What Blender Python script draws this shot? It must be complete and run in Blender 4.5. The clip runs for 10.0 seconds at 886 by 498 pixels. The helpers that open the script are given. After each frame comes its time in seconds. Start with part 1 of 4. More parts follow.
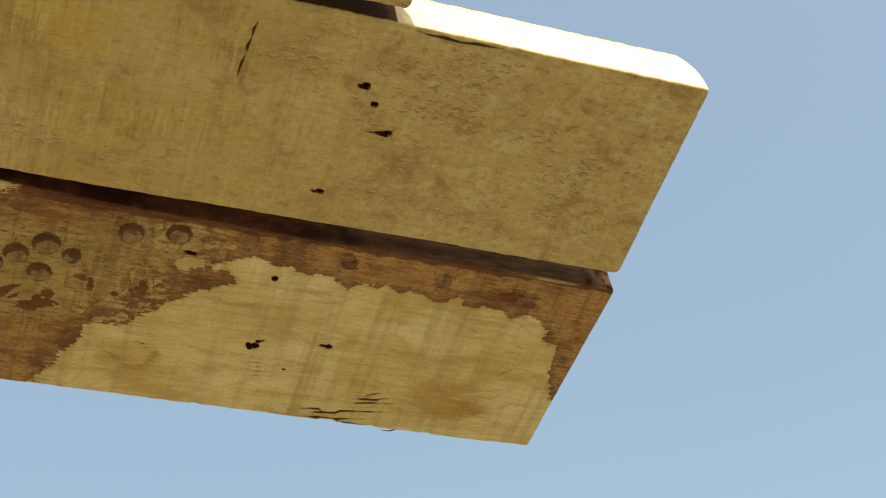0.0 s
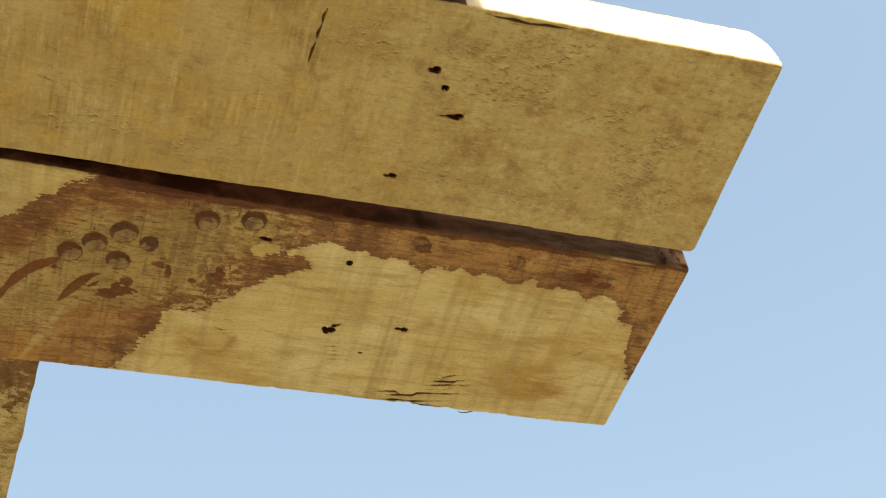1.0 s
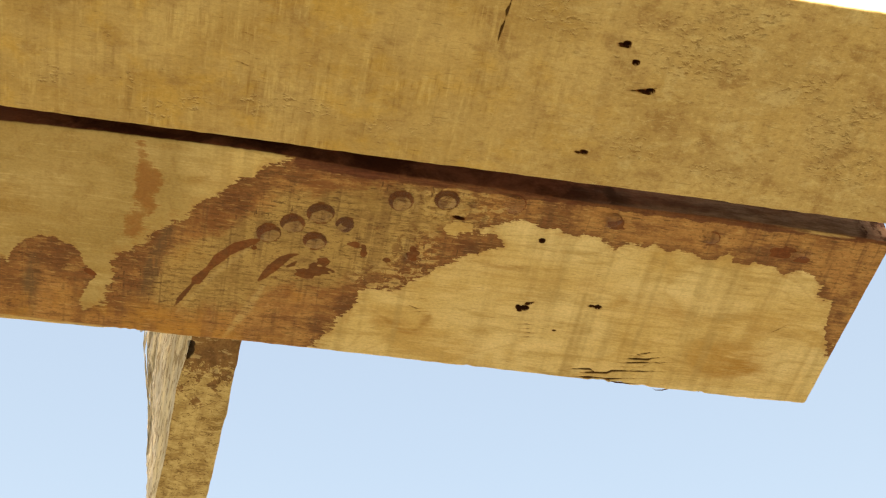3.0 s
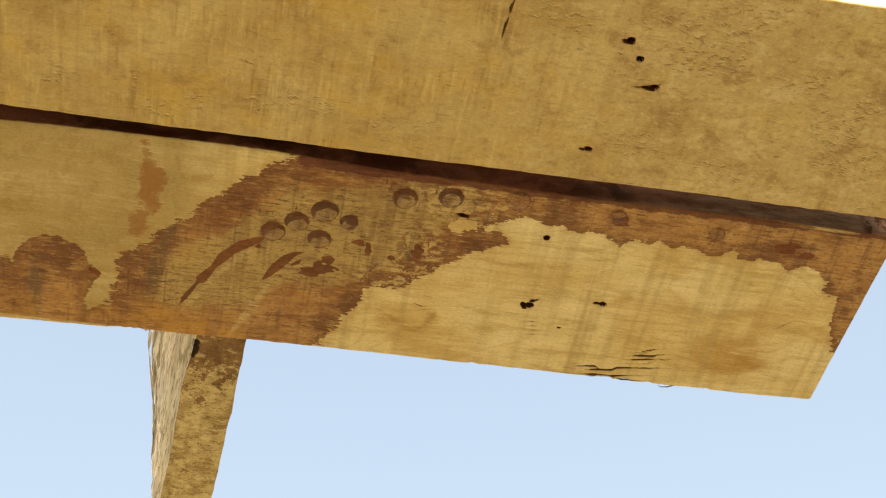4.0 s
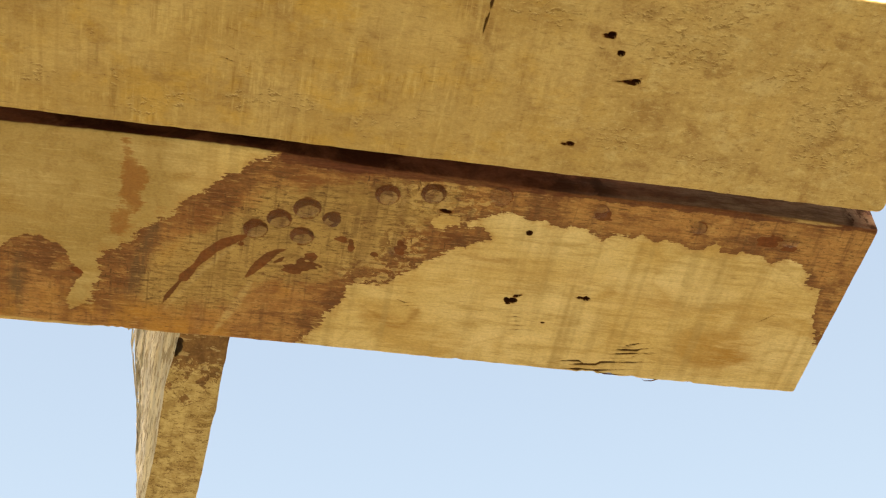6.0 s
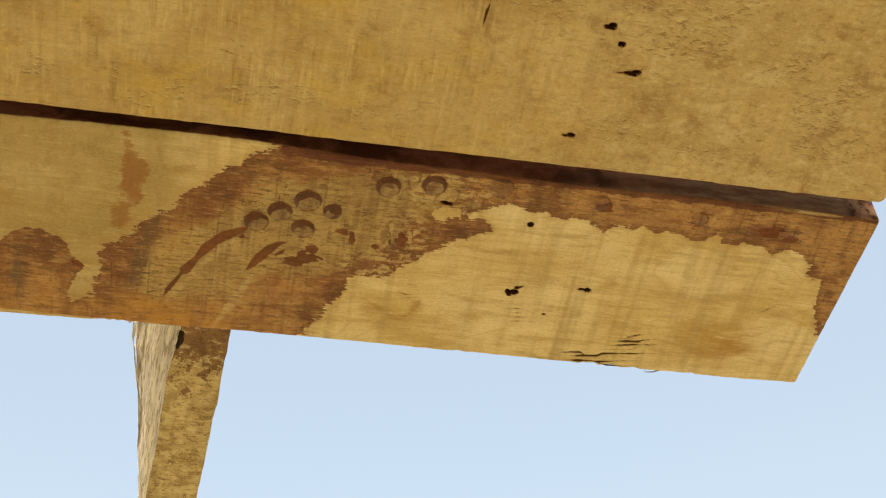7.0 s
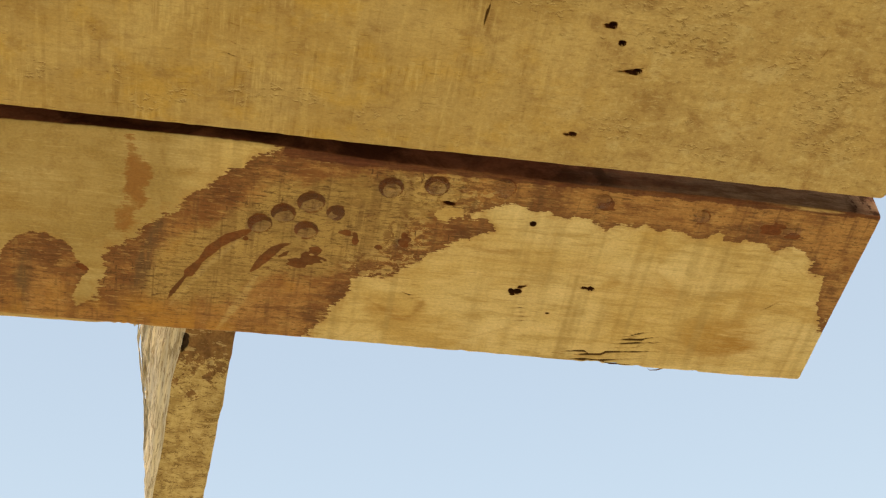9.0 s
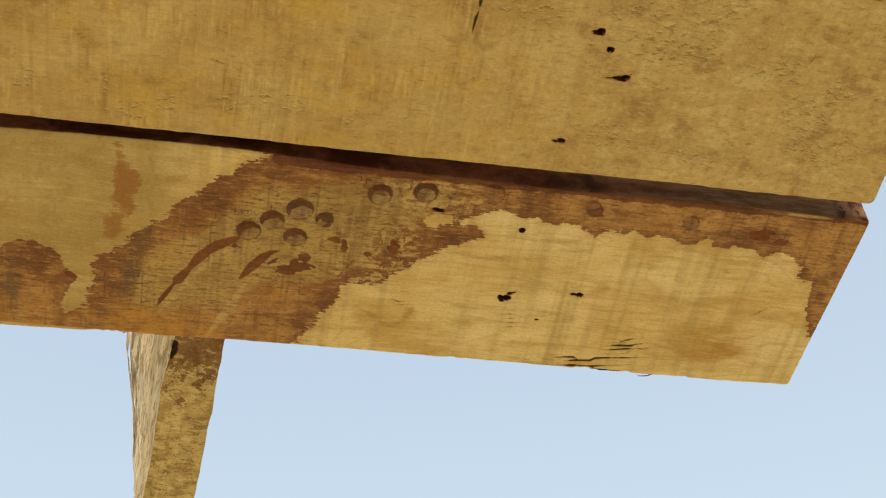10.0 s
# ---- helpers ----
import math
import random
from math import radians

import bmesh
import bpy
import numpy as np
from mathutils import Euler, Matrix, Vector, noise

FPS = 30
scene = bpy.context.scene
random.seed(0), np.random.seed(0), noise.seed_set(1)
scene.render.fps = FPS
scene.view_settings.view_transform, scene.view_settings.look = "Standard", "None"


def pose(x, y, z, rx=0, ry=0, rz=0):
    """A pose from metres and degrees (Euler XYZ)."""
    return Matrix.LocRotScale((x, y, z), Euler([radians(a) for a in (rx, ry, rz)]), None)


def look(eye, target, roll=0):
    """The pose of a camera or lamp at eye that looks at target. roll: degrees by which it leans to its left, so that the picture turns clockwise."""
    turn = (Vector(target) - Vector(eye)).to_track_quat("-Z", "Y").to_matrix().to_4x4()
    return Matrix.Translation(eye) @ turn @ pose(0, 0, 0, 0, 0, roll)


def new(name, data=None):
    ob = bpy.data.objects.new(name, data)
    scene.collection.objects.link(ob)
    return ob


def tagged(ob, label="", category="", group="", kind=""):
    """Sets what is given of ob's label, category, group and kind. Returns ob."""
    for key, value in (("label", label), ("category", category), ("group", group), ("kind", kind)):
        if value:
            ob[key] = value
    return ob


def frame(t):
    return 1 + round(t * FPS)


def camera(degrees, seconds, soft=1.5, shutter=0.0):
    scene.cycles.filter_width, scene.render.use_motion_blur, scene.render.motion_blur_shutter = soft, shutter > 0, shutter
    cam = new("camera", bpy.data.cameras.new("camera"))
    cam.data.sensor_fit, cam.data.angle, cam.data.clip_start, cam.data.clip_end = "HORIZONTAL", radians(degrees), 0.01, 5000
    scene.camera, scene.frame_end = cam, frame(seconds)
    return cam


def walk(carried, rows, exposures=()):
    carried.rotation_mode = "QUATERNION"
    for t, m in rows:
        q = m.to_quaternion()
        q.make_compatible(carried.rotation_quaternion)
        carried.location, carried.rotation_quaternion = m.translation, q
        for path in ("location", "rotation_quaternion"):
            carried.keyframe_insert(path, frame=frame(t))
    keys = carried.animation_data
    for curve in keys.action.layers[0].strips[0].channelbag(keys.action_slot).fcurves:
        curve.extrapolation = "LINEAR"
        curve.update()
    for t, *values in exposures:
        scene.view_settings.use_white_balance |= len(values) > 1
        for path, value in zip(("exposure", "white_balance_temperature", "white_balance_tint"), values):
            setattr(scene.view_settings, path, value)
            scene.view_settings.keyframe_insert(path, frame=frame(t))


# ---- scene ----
cam = camera(32.5, 10.0, soft=1.15)
PATH = [
    (0, (-0.3036, -0.2981, 1.7516), (0.0242, 0.3311, 2.592), -12.1),
    (0.5, (-0.3025, -0.3009, 1.7522), (0.005, 0.3432, 2.5893), -11.1),
    (0.8, (-0.301, -0.302, 1.753), (0.226, 0.883, 3.275), -9.8),
    (1, (-0.3025, -0.3009, 1.7522), (-0.0253, 0.357, 2.5893), -9.5),
    (1.5, (-0.3031, -0.3003, 1.7516), (-0.044, 0.3647, 2.5888), -8.5),
    (2, (-0.3036, -0.2998, 1.7511), (-0.0803, 0.3784, 2.5882), -6.0),
    (2.2, (-0.302, -0.303, 1.743), (0.063, 0.929, 3.275), -4.7),
    (2.5, (-0.3031, -0.2992, 1.7511), (-0.1216, 0.3911, 2.5882), -3.7),
    (3, (-0.302, -0.2998, 1.75), (-0.159, 0.3987, 2.5877), -1.7),
    (4.5, (-0.3031, -0.2987, 1.75), (-0.1623, 0.4021, 2.5865), -1.9),
    (5, (-0.3025, -0.2987, 1.7511), (-0.1578, 0.4026, 2.586), -2.4),
    (5.5, (-0.3025, -0.2987, 1.75), (-0.1502, 0.3993, 2.5865), -3.0),
    (7, (-0.3025, -0.2987, 1.7511), (-0.1491, 0.4059, 2.5816), -3.2),
    (7.5, (-0.3031, -0.2976, 1.7494), (-0.1474, 0.4065, 2.5805), -3.8),
    (8, (-0.3009, -0.2987, 1.7511), (-0.148, 0.4076, 2.5805), -3.8),
    (8.5, (-0.3025, -0.3014, 1.7472), (-0.1557, 0.407, 2.5755), -3.2),
    (9, (-0.3025, -0.2992, 1.7483), (-0.1518, 0.4042, 2.5805), -3.6),
    (9.5, (-0.3025, -0.2998, 1.7489), (-0.1485, 0.401, 2.5827), -3.7),
    (10, (-0.302, -0.2998, 1.7489), (-0.1447, 0.3999, 2.5833), -4.2),
]
EXPOSURES = [(0.0, 0.92, 6450, 5), (0.5, 0.97, 4950, 6), (1.0, 1.2, 6400, 8), (1.5, 1.32, 7200, 12), (2.0, 1.40, 7300, 13), (3.0, 1.47, 7120, 14), (6.0, 1.47, 7180, 14), (7.5, 1.42, 7300, 13), (10.0, 1.37, 7320, 13)]
walk(cam, [(t, look(eye, target, roll)) for t, eye, target, roll in PATH], EXPOSURES)

# ---- sky, sun ----
SUN_ELEVATION, SUN_AZIMUTH = radians(36), radians(190)   # azimuth from +y towards +x
world = bpy.data.worlds.new("sky")
world.use_nodes = True
scene.world = world
wn = world.node_tree.nodes
sky = wn.new("ShaderNodeTexSky")
sky.sky_type = "NISHITA"
sky.sun_disc = False
sky.sun_elevation, sky.sun_rotation = SUN_ELEVATION, SUN_AZIMUTH
sky.air_density, sky.dust_density, sky.ozone_density = 2.0, 10.0, 0.6
wn["Background"].inputs["Strength"].default_value = 0.15
world.node_tree.links.new(sky.outputs[0], wn["Background"].inputs["Color"])

sun = new("sun", bpy.data.lights.new("sun", "SUN"))
sun.data.energy, sun.data.angle, sun.data.color = 4.2, radians(0.5), (1.0, 0.94, 0.84)
way = Vector((math.sin(SUN_AZIMUTH) * math.cos(SUN_ELEVATION), math.cos(SUN_AZIMUTH) * math.cos(SUN_ELEVATION), math.sin(SUN_ELEVATION)))
sun.matrix_world = Matrix.Translation(way * 30) @ (-way).to_track_quat("-Z", "Y").to_matrix().to_4x4()

# ---- sizes ----
W = 0.11            # width of a board
M = W / 200         # marks on the boards are given in 200ths of a board's width
T = 46 * M          # thickness of a board
UNDER = 2.30        # height of the boards' undersides
LONG = 1.45         # length of a board


# ---- node helpers ----
class Nodes:
    def __init__(self, name):
        self.mat = bpy.data.materials.new(name)
        self.mat.use_nodes = True
        self.tree = self.mat.node_tree
        self.bsdf = self.tree.nodes["Principled BSDF"]
        self.coord = self.add("ShaderNodeTexCoord").outputs["Object"]

    def add(self, kind):
        return self.tree.nodes.new(kind)

    def link(self, a, b):
        self.tree.links.new(a, b)

    def put(self, socket, value):
        if isinstance(value, bpy.types.NodeSocket):
            self.link(value, socket)
        elif isinstance(value, tuple) and len(value) == 3 and socket.type == "RGBA":
            socket.default_value = (*value, 1)
        else:
            socket.default_value = value

    def noise(self, scale, stretch=(1, 1, 1), detail=3.0, rough=0.55, shift=(0, 0, 0), turn=0.0, warp=0.0):
        m = self.add("ShaderNodeMapping")
        m.inputs["Scale"].default_value = stretch
        m.inputs["Location"].default_value = shift
        m.inputs["Rotation"].default_value = (0, 0, radians(turn))
        self.link(self.coord, m.inputs["Vector"])
        n = self.add("ShaderNodeTexNoise")
        n.inputs["Scale"].default_value = scale
        n.inputs["Detail"].default_value = detail
        n.inputs["Roughness"].default_value = rough
        n.inputs["Distortion"].default_value = warp
        self.link(m.outputs[0], n.inputs["Vector"])
        return n.outputs["Fac"]

    def math(self, op, a, b=0.0, c=0.0):
        n = self.add("ShaderNodeMath")
        n.operation = op
        for i, v in enumerate((a, b, c)):
            self.put(n.inputs[i], v)
        return n.outputs[0]

    def step(self, value, low, high, to_low=0.0, to_high=1.0):
        n = self.add("ShaderNodeMapRange")
        n.interpolation_type = "SMOOTHSTEP"
        for key, v in (("Value", value), ("From Min", low), ("From Max", high), ("To Min", to_low), ("To Max", to_high)):
            self.put(n.inputs[key], v)
        return n.outputs[0]

    def mix(self, fac, a, b, blend="MIX"):
        n = self.add("ShaderNodeMix")
        n.data_type, n.blend_type = "RGBA", blend
        self.put(n.inputs[0], fac)
        self.put(n.inputs[6], a)
        self.put(n.inputs[7], b)
        return n.outputs[2]

    def attr(self, name):
        n = self.add("ShaderNodeAttribute")
        n.attribute_name = name
        return n.outputs["Fac"]

    def bump(self, height, strength, distance):
        n = self.add("ShaderNodeBump")
        n.inputs["Strength"].default_value = strength
        n.inputs["Distance"].default_value = distance
        self.put(n.inputs["Height"], height)
        self.link(n.outputs[0], self.bsdf.inputs["Normal"])

    def grit(self, colour, low, high):
        """Fine grit that varies a colour in value."""
        g = self.noise(1.0, (620, 900, 900), 3.0, 0.7, (6, 6, 6))
        v = self.step(g, 0.36, 0.64, low, high)
        grey = self.add("ShaderNodeCombineColor")
        for k in range(3):
            self.link(v, grey.inputs[k])
        return self.mix(1.0, colour, grey.outputs[0], "MULTIPLY")

    def finish(self, colour, rough, spec=0.35):
        self.put(self.bsdf.inputs["Base Color"], colour)
        self.put(self.bsdf.inputs["Roughness"], rough)
        self.put(self.bsdf.inputs["Specular IOR Level"], spec)
        return self.mat


# ---- materials ----
def sawn(n, pale, tan, dark, shift, broad_amount, fine_amount, grain_amount):
    """Sawn softwood: drifts of colour, grain along x, saw marks across it."""
    cloud = n.noise(1.0, (13, 24, 24), 4.0, 0.6, (shift, 1, 0), 12, 0.3)
    c = n.mix(n.step(cloud, 0.34, 0.66), tan, pale)
    broad = n.noise(1.0, (62, 3.5, 3.5), 3.0, 0.6, (shift, 0, 0), 2.0)
    fine = n.noise(1.0, (330, 14, 14), 2.0, 0.6, (shift + 3, 0, 0), 3.5)
    c = n.mix(n.step(broad, 0.50, 0.74, 0, broad_amount), c, dark)
    c = n.mix(n.step(fine, 0.50, 0.74, 0, fine_amount), c, dark)
    grain = n.noise(1.0, (30, 560, 560), 4.0, 0.68, (shift, 0, 0), -1)
    c = n.mix(n.step(grain, 0.46, 0.76, 0, grain_amount), c, dark)
    return c, cloud, broad, fine, grain


def board_wood(name, pale, tan, dark, shift, fleck_amount):
    """Dry weathered board with torn flecks, dirt and painted relief shading in the torn grain."""
    n = Nodes(name)
    c, cloud, broad, fine, grain = sawn(n, pale, tan, dark, shift, 0.42, 0.24, 0.22)
    # ochre and grey drifts
    ochre = n.noise(1.0, (24, 30, 30), 4.0, 0.65, (shift + 2, 6, 0), 30)
    worn = n.attr("worn")
    fresh = n.math("MULTIPLY_ADD", worn, -0.72, 1.0)
    c = n.mix(n.math("MULTIPLY", n.step(ochre, 0.48, 0.62, 0, 0.74), fresh), c, (0.47, 0.305, 0.075))
    c = n.mix(n.math("MULTIPLY", worn, 0.30), c, (0.44, 0.335, 0.160))
    c = n.mix(n.step(ochre, 0.45, 0.33, 0, 0.50), c, (0.42, 0.305, 0.130))
    # mottles of brown and khaki, finger-wide and smaller
    patchy = n.noise(1.0, (46, 62, 62), 5.0, 0.66, (shift + 1, 8, 0), 25, 0.4)
    c = n.mix(n.math("MULTIPLY", n.step(patchy, 0.52, 0.66), n.math("MULTIPLY_ADD", worn, 0.22, 0.45)), c, (0.265, 0.155, 0.058))
    c = n.mix(n.math("MULTIPLY", worn, n.step(patchy, 0.46, 0.34, 0, 0.55)), c, (0.52, 0.42, 0.215))
    c = n.mix(n.math("MULTIPLY", n.attr("browned"), n.step(patchy, 0.40, 0.62, 0.10, 0.52)), c, (0.285, 0.178, 0.068))
    # soft saw bands with broken, sharper teeth in drifts
    where = n.noise(1.0, (26, 40, 40), 3.0, 0.65, (shift + 7, 2, 0))
    stroke = n.noise(1.0, (210, 26, 26), 3.0, 0.6, (shift, 3, 0), 4)
    c = n.mix(n.math("MULTIPLY", n.step(stroke, 0.55, 0.70), n.math("MULTIPLY", fresh, n.step(where, 0.42, 0.58, 0.10, 0.46))), c, (0.23, 0.135, 0.046))
    c = n.mix(n.math("MULTIPLY", n.step(stroke, 0.45, 0.32), n.math("MULTIPLY", fresh, n.step(where, 0.60, 0.42, 0.15, 0.50))), c, (0.54, 0.41, 0.17))
    tooth = n.noise(1.0, (430, 40, 40), 3.0, 0.6, (shift + 9, 1, 0), 3)
    drift = n.noise(1.0, (22, 34, 34), 3.0, 0.6, (shift + 5, 7, 0))
    c = n.mix(n.math("MULTIPLY", fresh, n.math("MULTIPLY", n.step(tooth, 0.54, 0.66), n.step(drift, 0.46, 0.60, 0.0, 0.40))), c, (0.25, 0.142, 0.042))
    c = n.mix(n.math("MULTIPLY", fresh, n.math("MULTIPLY", n.step(tooth, 0.46, 0.36), n.step(drift, 0.46, 0.60, 0.0, 0.45))), c, (0.56, 0.43, 0.18))
    # torn grain in crowds: ragged slits, pale lifted lips, relief shading put in colour
    tear = n.math("ADD", n.attr("torn"), n.math("MULTIPLY", n.math("SUBTRACT", n.noise(1.0, (70, 84, 84), 5.0, 0.72, (shift, 4, 1)), 0.5), 3.4))
    tear = n.math("ADD", tear, n.math("MULTIPLY", worn, 0.16))
    tear = n.step(tear, 0.22, 0.75)
    slit = n.noise(1.0, (230, 430, 430), 6.0, 0.76, (shift, 4, 0), -6, 0.3)
    lip = n.noise(1.0, (230, 430, 430), 6.0, 0.76, (shift + 0.04, 4.28, 0), -6, 0.3)
    fleck = n.math("MULTIPLY", n.step(slit, 0.545, 0.60), tear)
    c = n.mix(n.math("MULTIPLY", tear, 0.16), c, (0.33, 0.235, 0.105))
    c = n.mix(n.math("MULTIPLY", n.math("MULTIPLY", n.step(lip, 0.54, 0.60), tear), 0.62), c, (0.56, 0.435, 0.205))
    c = n.mix(n.math("MULTIPLY", fleck, fleck_amount + 0.28), c, (0.175, 0.086, 0.026))
    # fuzz and fine grain all over
    fuzz = n.noise(1.0, (210, 330, 330), 5.0, 0.74, (shift, 9, 0), -3)
    c = n.mix(n.math("MULTIPLY", n.step(fuzz, 0.53, 0.64), n.math("MULTIPLY_ADD", worn, 0.24, 0.22)), c, (0.25, 0.142, 0.048))
    c = n.mix(n.math("MULTIPLY", n.step(fuzz, 0.47, 0.36), n.math("MULTIPLY_ADD", worn, 0.24, 0.22)), c, (0.55, 0.44, 0.215))
    tick = n.noise(1.0, (110, 1300, 1300), 2.0, 0.5, (shift, 0, 3))
    c = n.mix(n.step(tick, 0.665, 0.70, 0, 0.38), c, (0.14, 0.080, 0.030))
    # shade between this board and the inner one, put into its side's colour
    c = n.mix(n.attr("gap_shade"), c, (0.055, 0.022, 0.010))
    scar = n.noise(1.0, (150, 190, 190), 4.0, 0.65, (shift + 4, 1, 2))
    # near side paler and greyer, save in small scars
    c = n.mix(n.math("MULTIPLY", n.attr("pale_side"), n.step(scar, 0.70, 0.66, 0.0, 1.0)), c, (0.43, 0.395, 0.315))
    pit = n.attr("pit")
    frayed = n.math("ADD", pit, n.math("MULTIPLY", n.math("SUBTRACT", grain, 0.5), 2.2))
    c = n.mix(n.step(n.attr("crack"), -0.45, 0.3, 0, 0.35), c, (0.22, 0.115, 0.04))
    c = n.mix(n.step(n.attr("crack"), 0.15, 0.75, 0, 0.92), c, (0.042, 0.017, 0.007))
    # holes: red-brown fringe, and their inner shade put into colour
    c = n.mix(n.step(frayed, -0.9, 0.1, 0, 0.5), c, (0.23, 0.078, 0.022))
    c = n.mix(n.step(frayed, -0.3, 0.3, 0, 0.97), c, (0.030, 0.008, 0.004))
    c = n.grit(c, 0.95, 1.08)
    h = n.math("ADD", n.math("MULTIPLY", grain, 0.35), n.math("MULTIPLY", fine, 0.4))
    h = n.math("ADD", h, n.math("MULTIPLY", broad, 0.4))
    h = n.math("SUBTRACT", h, n.math("MULTIPLY", fleck, 0.7))
    h = n.math("SUBTRACT", h, n.math("MULTIPLY", stroke, 0.3))
    n.bump(h, 0.6, 0.0007)
    matt = n.math("MULTIPLY", n.step(frayed, -0.6, 0.2, 1.0, 0.0), n.step(n.attr("crack"), -0.4, 0.4, 1.0, 0.0))
    matt = n.math("MULTIPLY", matt, n.math("SUBTRACT", 1.0, fleck))
    return n.finish(c, n.step(grain, 0.3, 0.7, 0.75, 0.92), n.math("MULTIPLY", matt, 0.16))


def wet_board_wood(name):
    """Board with a soaked, reddish stain whose rim is ragged along the grain."""
    n = Nodes(name)
    c, cloud, broad, fine, grain = sawn(n, (0.63, 0.510, 0.265), (0.545, 0.405, 0.170), (0.34, 0.224, 0.078), 2.0, 0.68, 0.16, 0.30)
    warm = n.noise(1.0, (18, 30, 30), 3.0, 0.6, (5, 2, 0), 8, 0.6)
    c = n.mix(n.step(warm, 0.50, 0.66, 0, 0.60), c, (0.42, 0.265, 0.075))
    smear = n.noise(1.0, (26, 110, 110), 5.0, 0.68, (3, 5, 0), 4)
    c = n.mix(n.step(smear, 0.52, 0.66, 0, 0.50), c, (0.36, 0.235, 0.075))
    c = n.mix(n.step(smear, 0.46, 0.36, 0, 0.45), c, (0.64, 0.50, 0.25))
    # growth rings cut at a slant
    figure = n.noise(1.0, (7, 26, 26), 2.0, 0.5, (1, 8, 0), 9, 0.7)
    rings = n.math("ABSOLUTE", n.math("SUBTRACT", n.math("FRACT", n.math("MULTIPLY", figure, 9.0)), 0.5))
    c = n.mix(n.step(rings, 0.36, 0.50, 0, 0.24), c, (0.36, 0.215, 0.065))
    c = n.mix(n.math("MULTIPLY", n.attr("patch"), n.math("MULTIPLY", n.step(cloud, 0.25, 0.6, 0.35, 0.9), n.math("MULTIPLY", n.step(warm, 0.35, 0.6, 0.35, 1.0), n.step(smear, 0.36, 0.60, 0.30, 1.1)))), c, (0.35, 0.195, 0.05))
    tea = n.math("ADD", n.attr("tea"), n.math("MULTIPLY", n.math("SUBTRACT", smear, 0.5), 0.008))
    c = n.mix(n.step(tea, -0.0010, 0.0012, 0, 0.62), c, (0.33, 0.195, 0.062))
    tick = n.noise(1.0, (110, 1500, 1500), 2.0, 0.5, (2, 0, 3))
    c = n.mix(n.step(tick, 0.67, 0.72, 0, 0.45), c, (0.17, 0.10, 0.035))
    c = n.mix(n.math("MULTIPLY", n.attr("dull"), n.step(cloud, 0.3, 0.65, 0.95, 0.55)), c, (0.320, 0.222, 0.082))
    bands = n.noise(1.0, (105, 3.5, 3.5), 2.0, 0.5, (6, 0, 0), 2)
    c = n.mix(n.math("MULTIPLY", n.step(bands, 0.54, 0.66), n.step(smear, 0.36, 0.58, 0.20, 0.50)), c, (0.36, 0.258, 0.104))
    pores = n.noise(1.0, (55, 620, 620), 4.0, 0.66, (2, 4, 0), 1)
    c = n.mix(n.step(pores, 0.54, 0.66, 0, 0.26), c, (0.33, 0.215, 0.080))
    c = n.mix(n.step(pores, 0.46, 0.34, 0, 0.22), c, (0.66, 0.525, 0.27))
    # old tide marks
    jag = n.noise(1.0, (95, 800, 800), 4.0, 0.62, (0, 3, 0))
    wide = n.noise(1.0, (90, 75, 75), 4.0, 0.65, (4, 3, 0))
    ragged = n.math("ADD", n.math("MULTIPLY", n.math("SUBTRACT", jag, 0.5), 0.0115), n.math("MULTIPLY", n.math("SUBTRACT", wide, 0.5), 0.017))
    ragged = n.math("MULTIPLY", ragged, n.attr("jagged"))
    tide = n.math("ADD", n.attr("tide"), n.math("MULTIPLY", ragged, 0.8))
    c = n.mix(n.math("MULTIPLY", n.attr("dull"), n.step(wide, 0.50, 0.62, 0, 0.5)), c, (0.30, 0.195, 0.070))
    c = n.mix(n.math("MULTIPLY", n.step(tide, -0.0016, 0.0007), n.step(wide, 0.34, 0.58, 0.50, 0.95)), c, (0.27, 0.130, 0.040))
    # the soaked stain and its ragged rim
    d = n.math("ADD", n.attr("stain"), ragged)
    d = n.math("ADD", d, n.math("MULTIPLY", n.math("SUBTRACT", bands, 0.5), n.attr("toothed")))
    wet = n.step(d, -0.0003, 0.0004)
    c = n.mix(n.math("MULTIPLY", n.step(d, -0.006, 0.0), n.step(wide, 0.40, 0.62, 0.0, 0.55)), c, (0.375, 0.225, 0.075))
    tone = n.noise(1.0, (30, 36, 36), 5.0, 0.68, (9, 3, 0), 0, 0.4)
    streaky = n.noise(1.0, (34, 190, 190), 5.0, 0.68, (7, 2, 0), 2)
    soaked = n.mix(n.step(tone, 0.36, 0.62), (0.195, 0.078, 0.025), (0.345, 0.172, 0.056))
    soaked = n.mix(n.math("MULTIPLY", n.attr("drier"), n.step(tone, 0.36, 0.58, 0.25, 0.85)), soaked, (0.385, 0.205, 0.070))
    soaked = n.mix(n.step(streaky, 0.53, 0.66, 0, 0.58), soaked, (0.155, 0.062, 0.021))
    soaked = n.mix(n.step(streaky, 0.46, 0.34, 0, 0.34), soaked, (0.42, 0.245, 0.086))
    strong = n.math("ADD", n.attr("deep"), n.math("MULTIPLY", n.math("SUBTRACT", streaky, 0.5), 2.2))
    strong = n.math("ADD", strong, n.math("MULTIPLY", n.math("SUBTRACT", wide, 0.5), 1.8))
    soaked = n.mix(n.step(strong, 0.12, 0.90, 0, 0.80), soaked, (0.122, 0.044, 0.016))
    rim = n.math("MULTIPLY", n.step(d, 0.0, 0.0050, 0.85, 0.0), n.step(wide, 0.36, 0.54, 0.30, 1.0))
    soaked = n.mix(rim, soaked, (0.150, 0.060, 0.021))
    # sky sheen on the water film, put into colour: olive with dark specks
    wd = n.math("ADD", n.attr("film_sheen"), n.math("MULTIPLY", ragged, 1.4))
